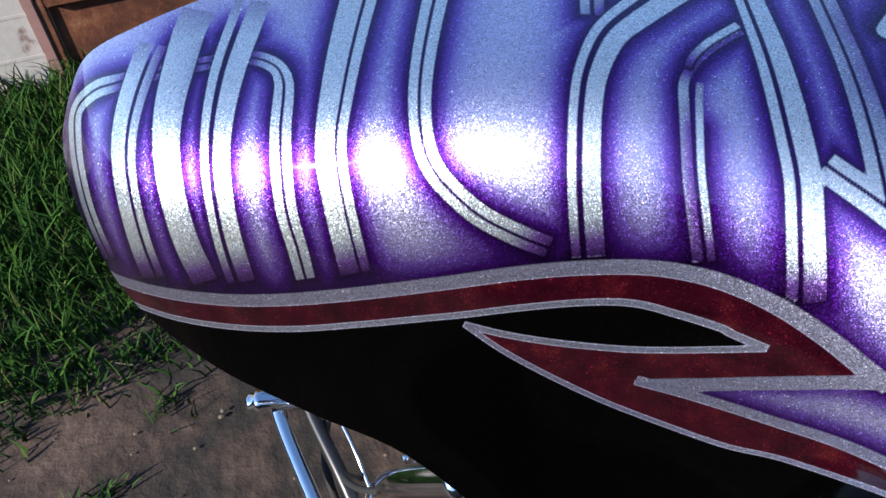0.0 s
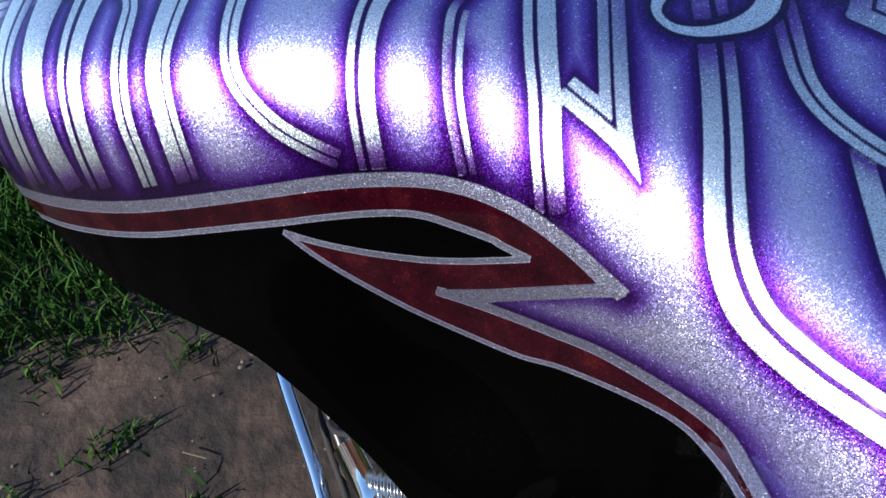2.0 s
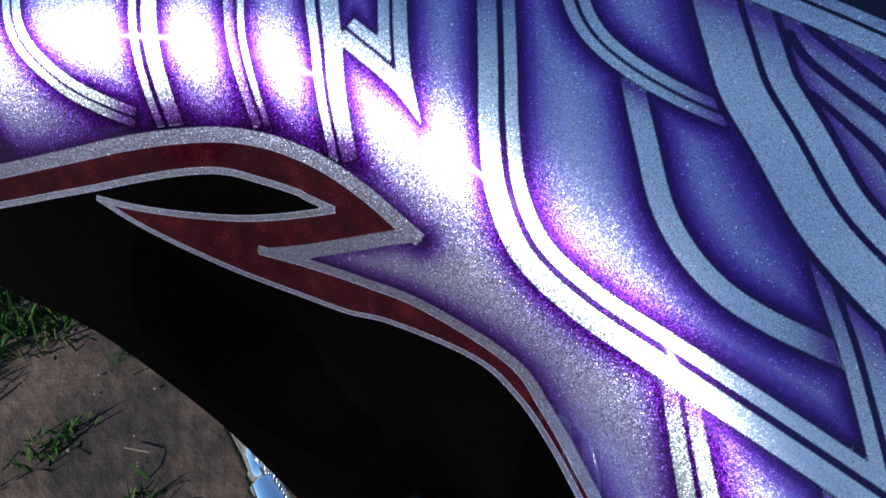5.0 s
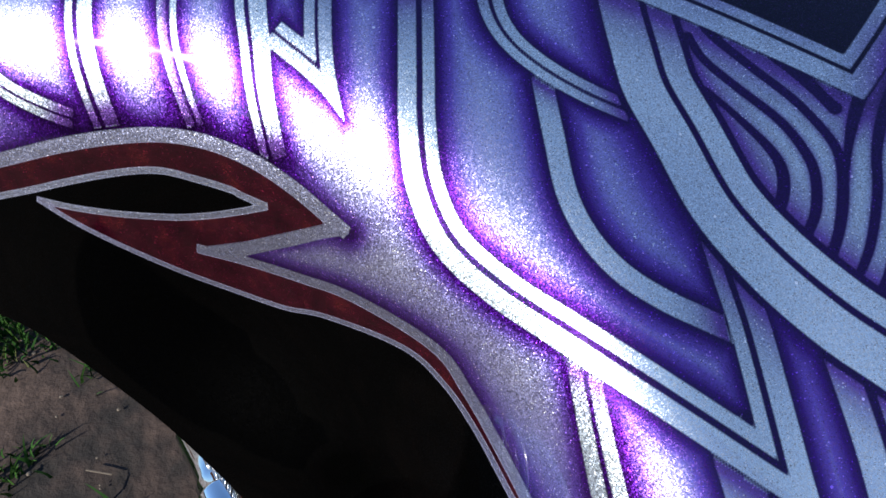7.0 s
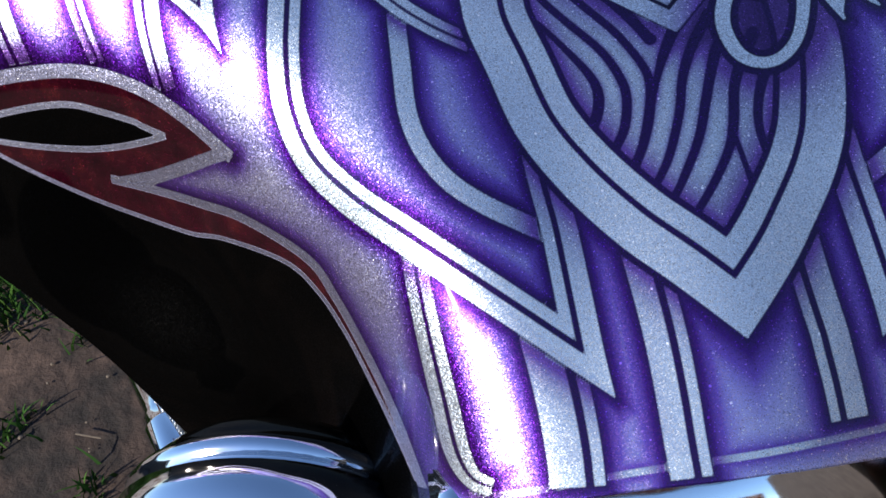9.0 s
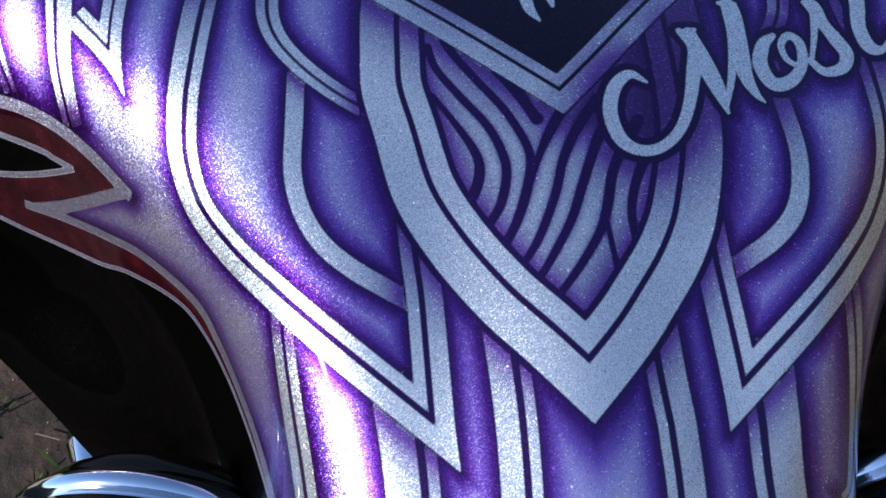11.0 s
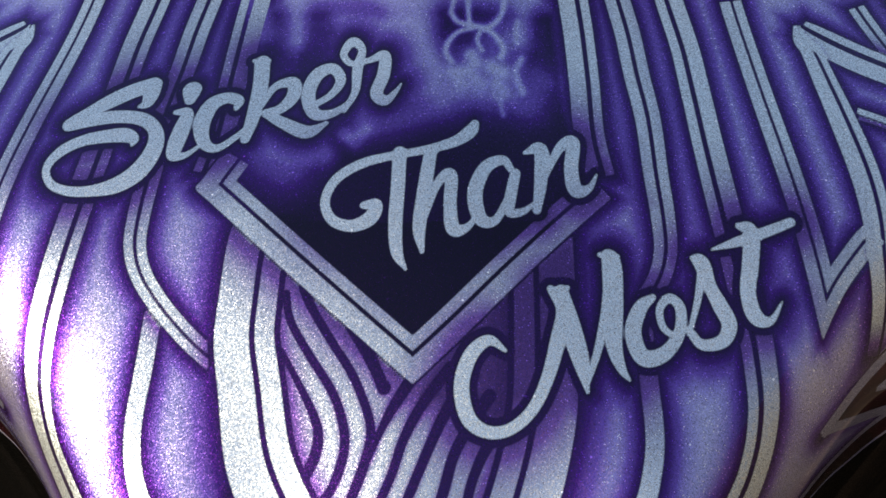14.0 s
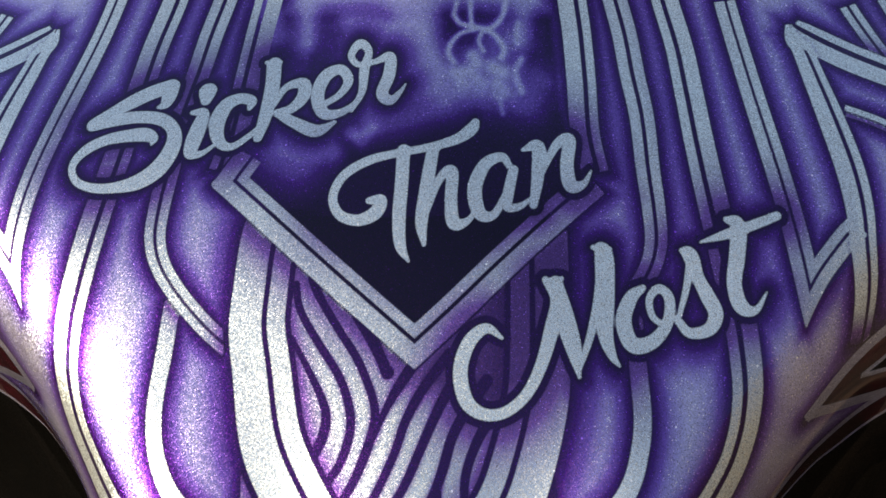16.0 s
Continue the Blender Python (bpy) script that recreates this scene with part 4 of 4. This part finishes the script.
def round_lamp(name, pose_m, r, parent, label):
    """A shallow chrome bucket with a ridge, a bezel and a glass."""
    body = part(name, lathe([(0, -0.034), (0.35 * r, -0.0335), (0.6 * r, -0.031), (0.78 * r, -0.0265), (0.9 * r, -0.02), (0.965 * r, -0.014), (0.985 * r, -0.011), (1.03 * r, -0.0095), (1.045 * r, -0.0065), (1.02 * r, -0.003), (0.985 * r, -0.002), (0.98 * r, 0)], 72), CHROME, parent, label)
    body.matrix_world = pose_m
    part("bezel", lathe([(0.98 * r, 0.0), (1.06 * r, 0.002), (1.075 * r, 0.012), (1.03 * r, 0.024), (0.95 * r, 0.027), (0.9 * r, 0.02)]), CHROME, body, "polished chrome bezel")
    part("lens", lathe([(0.9 * r, 0.02), (0.7 * r, 0.03), (0.4 * r, 0.036), (0, 0.038)]), LENS, body, "clear glass lens")
    return body


gasket_part(fairing)
for s in (-1, 1):
    round_lamp("passing_lamp", aim((s * 0.166, -0.058, 0.968), (s * 0.12, -1, 0.02)), 0.064, motorcycle, "chrome passing lamp under the fairing wing")
    sig = part("turn_signal", lathe([(0, -0.05), (0.009, -0.05), (0.009, -0.012), (0.0115, -0.008), (0.0122, -0.001), (0.0132, 0), (0.0142, 0.002), (0.0146, 0.03), (0.0155, 0.05), (0.019, 0.062), (0.022, 0.078), (0.022, 0.084)], 40), CHROME, motorcycle, "chrome turn signal on a slotted stalk")
    sig.matrix_world = aim((s * 0.27, 0.073, 0.858), (-s * 0.47, -0.88, 0.0))
    part("amber_lens", lathe([(0.022, 0.082), (0.02, 0.09), (0.012, 0.096), (0, 0.098)], 32), AMBER, sig, "amber turn signal lens")
    for k in (-0.75, 0.1, 0.85):
        slot = part("slot", box(bmesh.new(), (-0.0024, 0.0128, 0.024), (0.0024, 0.0151, 0.044), 0.002), SLOT, sig, "dark brown slot in the chrome")
        slot.matrix_local = Matrix.Rotation(k * s, 4, "Z")
    arm = part("signal_bracket", tube([(s * 0.236, 0.06, 0.872), (s * 0.22, 0.08, 0.86), (s * 0.12, 0.09, 0.87), (s * 0.08, 0.1, 0.88)], 0.011), CHROME, motorcycle, "chrome lamp bracket")
    leg = part("fork_leg", tube([(s * 0.1, 0.2, 1.02), (s * 0.1, 0.05, 0.75), (s * 0.1, -0.1, 0.46), (s * 0.1, -0.17, 0.32)], 0.026, 20), CHROME, motorcycle, "chrome fork leg")

head = part("headlight", lathe([(0.03, -0.12), (0.07, -0.11), (0.092, -0.07), (0.099, -0.02), (0.1, 0.0), (0.1, 0.028), (0.105, 0.03), (0.107, 0.036), (0.104, 0.044), (0.094, 0.048), (0.09, 0.042)], 72), CHROME, motorcycle, "chrome headlight housing below the fairing")
head.matrix_world = aim((0, -0.098, 0.9735), (0, -1, 0.05))
part("headlight_lens", lathe([(0.09, 0.042), (0.07, 0.052), (0.04, 0.058), (0, 0.06)], 48), LENS, head, "clear domed headlight glass")
for s in (-1, 1):
    lug = part("bracket_lug", box(bmesh.new(), (s * 0.088 - 0.008, -0.108, 1.03), (s * 0.088 + 0.008, -0.085, 1.062), 0.002), CHROME, motorcycle, "small chrome bracket")

wheel = part("front_tyre", lathe([(0.235, -0.05), (0.29, -0.06), (0.315, -0.045), (0.325, 0.0), (0.315, 0.045), (0.29, 0.06), (0.235, 0.05)], 72), RUBBER, motorcycle, "black front tyre")
wheel.matrix_world = aim((0, -0.18, 0.322), (1, 0, 0))
part("rim", lathe([(0.24, -0.045), (0.215, -0.04), (0.21, 0.0), (0.215, 0.04), (0.24, 0.045)], 64), CHROME, wheel, "chrome wheel rim")
part("hub", lathe([(0, -0.06), (0.04, -0.058), (0.045, -0.02), (0.045, 0.02), (0.04, 0.058), (0, 0.06)], 32), CHROME, wheel, "chrome wheel hub")
for k in range(10):
    spoke = part("spoke", tube([(0.04, 0, 0), (0.21, 0, 0)], 0.006, 8), CHROME, wheel)
    spoke.matrix_local = Matrix.Rotation(6.2831853 * k / 10, 4, "Z")

# crash bars, pegs and engine


def guard_point(s, x, y, z):
    return (s * (x - 0.035), y - 0.048, z)


for s in (-1, 1):
    loop = smooth_line([guard_point(s, 0.16, 0.42, 0.22), guard_point(s, 0.40, 0.36, 0.235), guard_point(s, 0.455, 0.36, 0.28), guard_point(s, 0.492, 0.45, 0.325), guard_point(s, 0.55, 0.60, 0.375), guard_point(s, 0.548, 0.65, 0.42), guard_point(s, 0.50, 0.70, 0.52), guard_point(s, 0.3, 0.70, 0.68), guard_point(s, 0.1, 0.68, 0.74)], 10)
    part("crash_bar", tube(loop.tolist(), 0.0125, 16), CHROME, motorcycle, "chrome tube crash bar")
    strut = smooth_line([guard_point(s, 0.43, 0.43, 0.28), guard_point(s, 0.465, 0.51, 0.33), guard_point(s, 0.515, 0.63, 0.385), guard_point(s, 0.5, 0.68, 0.44), guard_point(s, 0.44, 0.70, 0.54)], 8)
    part("guard_strut", tube(strut.tolist(), 0.011, 12), BLACK_METAL, motorcycle, "black inner guard strut")
    thin = smooth_line([guard_point(s, 0.41, 0.44, 0.28), guard_point(s, 0.44, 0.53, 0.34), guard_point(s, 0.48, 0.63, 0.40), guard_point(s, 0.46, 0.68, 0.47)], 8)
    part("guard_rod", tube(thin.tolist(), 0.0035, 8), CHROME, motorcycle, "thin chrome rod")
    inner = smooth_line([guard_point(s, 0.45, 0.42, 0.26), guard_point(s, 0.49, 0.54, 0.32), guard_point(s, 0.46, 0.62, 0.40), guard_point(s, 0.4, 0.62, 0.46)], 8)
    part("brake_line", tube(inner.tolist(), 0.006, 8), RUBBER, motorcycle, "black rubber line")
    peg = part("highway_peg", lathe([(0, -0.002), (0.012, 0), (0.014, 0.004), (0.014, 0.012), (0.0185, 0.014), (0.0185, 0.022), (0.0165, 0.024), (0.0165, 0.1), (0.01, 0.104), (0, 0.104)], 24), CHROME, motorcycle, "chrome highway foot peg")
    peg.matrix_world = aim(guard_point(s, 0.592, 0.61, 0.392), (-s, -0.06, 0.02))
    cover = part("engine_cover", lathe([(0, 0.05), (0.05, 0.048), (0.1, 0.036), (0.125, 0.02), (0.13, 0.0), (0.136, 0.0), (0.138, -0.02), (0.138, -0.08), (0, -0.08)], 56), CHROME, motorcycle, "polished chrome engine cover")
    cover.matrix_world = aim(guard_point(s, 0.30, 0.43, 0.42), (s, -0.25, 0.35))
    for k in range(5):
        bolt = part("bolt", lathe([(0.006, 0), (0.006, 0.005), (0.004, 0.007), (0, 0.007)], 8), CHROME, cover)
        bolt.matrix_local = Matrix.Translation((0.11 * math.cos(k * 1.2566), 0.11 * math.sin(k * 1.2566), 0.03))
    hose = smooth_line([guard_point(s, 0.22, 0.30, 0.60), guard_point(s, 0.30, 0.25, 0.70), guard_point(s, 0.335, 0.19, 0.80), guard_point(s, 0.31, 0.14, 0.86), guard_point(s, 0.24, 0.11, 0.89), guard_point(s, 0.13, 0.1, 0.90)], 14)
    part("braided_hose", tube(hose.tolist(), 0.0075, 12), BRAID, motorcycle, "braided steel hose")
    for k in range(6):
        fin = part("cooling_fin", box(bmesh.new(), (s * 0.12 - 0.09, 0.56, 0.46 + 0.03 * k), (s * 0.12 + 0.09, 0.76, 0.472 + 0.03 * k), 0.004), BLACK_METAL, motorcycle)
for s in (-1, 1):
    pushrod = part("pushrod_tube", tube([guard_point(s, 0.36, 0.40, 0.40), guard_point(s, 0.33, 0.37, 0.62)], 0.011, 14), CHROME, motorcycle, "chrome pushrod tube")
    pipe_line = smooth_line([guard_point(s, 0.40, 0.50, 0.30), guard_point(s, 0.405, 0.42, 0.42), guard_point(s, 0.37, 0.36, 0.56), guard_point(s, 0.30, 0.30, 0.66)], 10)
    part("exhaust_pipe", tube(pipe_line.tolist(), 0.019, 18), CHROME, motorcycle, "chrome exhaust header pipe")
    part("coil_box", box(bmesh.new(), (s * 0.29 - 0.03, 0.40, 0.60), (s * 0.29 + 0.03, 0.46, 0.66), 0.006), GALVANISED, motorcycle, "grey metal coil housing")
    part("cable", tube(smooth_line([guard_point(s, 0.44, 0.52, 0.30), guard_point(s, 0.45, 0.46, 0.42), guard_point(s, 0.41, 0.38, 0.52), guard_point(s, 0.33, 0.33, 0.6)], 10).tolist(), 0.004, 8), RUBBER, motorcycle, "black cable")
block = part("engine_block", box(bmesh.new(), (-0.19, 0.40, 0.2), (0.19, 0.95, 0.46), 0.03), BLACK_METAL, motorcycle, "black engine block")
tank = part("frame_tube", tube([(0, 0.22, 0.98), (0, 0.5, 0.86), (0, 0.9, 0.8)], 0.022), BLACK_METAL, motorcycle, "black frame tube")
for s in (-1, 1):
    part("down_tube", tube([(s * 0.06, 0.25, 0.92), (s * 0.1, 0.46, 0.5), (s * 0.12, 0.52, 0.2), (s * 0.12, 0.9, 0.14)], 0.018), BLACK_METAL, motorcycle, "black frame down tube")
    part("side_stand", tube([(-0.18, 0.8, 0.2), (-0.3, 0.78, 0.004)], 0.011), CHROME, motorcycle, "chrome side stand") if s < 0 else None

# ---- ground, fence ----


def ground_sheet():
    bm = bmesh.new()
    rings = []
    for k in range(41):
        r = 0.15 * 1.3**k if k else 0
        rings.append([bm.verts.new((r * math.cos(6.2831853 * i / 96), 1.0 + r * math.sin(6.2831853 * i / 96), 0)) for i in range(96)] if k else [bm.verts.new((0, 1.0, 0))])
    for a, b in zip(rings, rings[1:]):
        for i in range(96):
            j = (i + 1) % 96
            bm.faces.new((a[i], a[j], b[j], b[i]) if len(a) > 1 else (a[0], b[j], b[i]))
    for v in bm.verts:
        d = math.hypot(v.co.x, v.co.y)
        if d < 12:
            v.co.z = 0.02 * noise.noise(v.co * 1.7) + 0.008 * noise.noise(v.co * 6)
    return part("ground", bm, DIRT)


ground = tagged(ground_sheet(), "bare trodden brown earth with small stones", "ground", kind="structure")


def grass_edge(x):
    return 0.8 + 0.58 * (x + 1.22) + 0.07 * noise.noise(Vector((x * 5, 0, 7)))


def grass_stuff():
    rng = random.Random(4)
    verts, faces = [], []

    def blade(x, y, tall, lean):
        a = rng.uniform(0, 6.283)
        w = rng.uniform(0.0018, 0.0042)
        dx, dy = math.cos(a), math.sin(a)
        b = rng.uniform(0, 6.283)
        lx, ly = lean * math.cos(b), lean * math.sin(b)
        z = -0.01
        n = len(verts)
        for f, k in ((0, 1), (0.45, 0.9), (0.8, 0.55)):
            cx, cy, cz = x + lx * f * f * tall, y + ly * f * f * tall, z + tall * f * (1 - 0.25 * lean * f)
            verts.extend(((cx - dx * w * k, cy - dy * w * k, cz), (cx + dx * w * k, cy + dy * w * k, cz)))
        verts.append((x + lx * tall, y + ly * tall, z + tall * (1 - 0.3 * lean)))
        faces.extend(((n, n + 1, n + 3, n + 2), (n + 2, n + 3, n + 5, n + 4), (n + 4, n + 5, n + 6)))

    clumps = 0
    while clumps < 2600:
        x, y = rng.uniform(-3.2, 0.9), rng.uniform(0.7, 3.2)
        past = y - grass_edge(x)
        if y > 2.62 + 0.25 * x or past < 0 and rng.random() > math.exp(past * 22) * 0.5:
            continue
        if noise.noise(Vector((x * 2.4, y * 2.4, 1))) < -0.42:
            continue
        clumps += 1
        size = rng.uniform(0.5, 1.0) * min(1, 0.45 + max(past, 0) * 2.2)
        for _ in range(rng.randint(9, 20)):
            blade(x + rng.gauss(0, 0.028), y + rng.gauss(0, 0.028), size * rng.uniform(0.06, 0.2), rng.uniform(0.15, 0.85))
    for cx, cy in ((-0.98, 0.62), (-0.93, 0.66), (-0.83, 0.86), (-1.12, 0.52), (-0.75, 0.5), (-1.3, 0.6), (-0.62, 0.95)):
        for _ in range(28):
            blade(cx + rng.gauss(0, 0.025), cy + rng.gauss(0, 0.025), rng.uniform(0.02, 0.06), rng.uniform(0.3, 1.1))
    me = bpy.data.meshes.new("grass")
    me.from_pydata(verts, [], faces)
    me.materials.append(GRASS)
    me.shade_smooth()
    return new("grass", me)


tagged(grass_stuff(), "long green grass growing beside bare earth", "grass", kind="stuff")


def pebbles():
    rng = random.Random(9)
    bm = bmesh.new()
    for _ in range(260):
        x, y = rng.uniform(-1.7, 0.3), rng.uniform(0.1, 1.4)
        r = rng.uniform(0.0015, 0.006)
        made = bmesh.ops.create_icosphere(bm, subdivisions=1, radius=r)["verts"]
        for v in made:
            v.co = Vector((v.co.x * rng.uniform(0.8, 1.5), v.co.y, v.co.z * 0.6)) + Vector((x, y, 0.004))
    for _ in range(16):
        x, y, a = rng.uniform(-1.7, 0.2), rng.uniform(0.1, 1.3), rng.uniform(0, 3.14)
        n, w = rng.uniform(0.008, 0.035), rng.uniform(0.0006, 0.0012)
        box(bm, (-n, -w, 0), (n, w, 2 * w))
        m = Matrix.Translation((x, y, 0.009)) @ Matrix.Rotation(a, 4, "Z") @ Matrix.Rotation(rng.uniform(-0.1, 0.1), 4, "Y")
        for v in bm.verts[-8:]:
            v.co = m @ v.co
    return part("litter", bm, STRAW, smooth=False)


tagged(pebbles(), "scattered small stones and dry stalks on earth", "litter", kind="stuff")

# ---- the fence behind ----
# it runs at a slant behind the bike: local x along it, z up
FENCE = Matrix.Translation((-1.385, 2.23, 0)) @ Matrix.Rotation(radians(14), 4, "Z")
fence = tagged(empty("tin_fence", FENCE), "old tin fence with flaking white paint and rust", "fence")
row_z = 0.0
for k, tall in enumerate((0.115, 0.14, 0.15, 0.15, 0.16, 0.16, 0.17)):
    bm = box(bmesh.new(), (-3.4, -0.006, row_z + 0.003), (-0.035, 0.006 + 0.002 * (k % 2), row_z + tall - 0.003), 0.003)
    part("sheet", bm, WHITE_TIN, fence, "white tin strip with rust patches", smooth=False)
    bm = box(bmesh.new(), (-3.4, -0.0075, row_z + tall - 0.006), (-0.035, -0.004, row_z + tall + 0.006), 0.001)
    part("seam", bm, RUST_TIN if k in (2, 4) else WHITE_TIN, fence, "folded tin seam", smooth=False)
    row_z += tall
part("post", box(bmesh.new(), (-0.034, -0.022, 0), (0.0, 0.02, 1.1), 0.004), POST_PAINT, fence, "faded pink painted post", smooth=False)
part("rusted_edge", box(bmesh.new(), (0.001, -0.016, 0), (0.026, 0.02, 1.1), 0.003), RUST_TIN, fence, "rusted iron edge", smooth=False)

door = tagged(empty("rusted_gate", FENCE), "rusted brown sheet iron gate beside the fence", "gate")
part("panel", box(bmesh.new(), (0.03, 0.0, 0.02), (2.6, 0.008, 1.6), 0.002), GATE_RUST, door, smooth=False)
for z in (0.27, 0.62, 1.1):
    part("rail", box(bmesh.new(), (0.03, -0.03, z), (2.6, -0.002, z + 0.04), 0.004), GATE_RUST, door, smooth=False)
brace = part("brace", box(bmesh.new(), (-0.02, -0.045, -0.9), (0.02, -0.031, 0.9), 0.004), GATE_RUST, door, smooth=False)
brace.matrix_local = Matrix.Translation((0.62, 0, 0.6)) @ Matrix.Rotation(radians(-48), 4, "Y")
for x in (0.9, 1.75):
    part("upright", box(bmesh.new(), (x, -0.03, 0.03), (x + 0.035, -0.003, 1.58), 0.004), WHITE_TIN, door, smooth=False)

pipe = tagged(empty("pipe_frame", FENCE), "galvanised pipe frame leaning at the fence", "frame")
part("pipe_upright", tube([(-0.52, -0.12, 0), (-0.55, -0.1, 0.34)], 0.019, 14), GALVANISED, pipe)
part("pipe_brace", tube([(-0.6, -0.11, 0.27), (-0.3, -0.1, 0.62)], 0.019, 14), GALVANISED, pipe)

# plain boarded walls, unseen behind the camera, added to block low sky in reflections
for name, lo, hi in (("sky_block_east", (2.3, -5.0, -0.05), (2.45, 5.0, 2.7)), ("sky_block_south", (-6.65, -5.15, -0.05), (2.45, -5.002, 2.9)), ("sky_block_west", (-6.65, -5.0, -0.05), (-6.5, 5.0, 1.7))):
    sky_block = part(name, box(bmesh.new(), lo, hi, 0.01), BOARDS, smooth=False)
    tagged(sky_block, "unseen plain boarded wall added to block low sky", "wall", kind="structure")
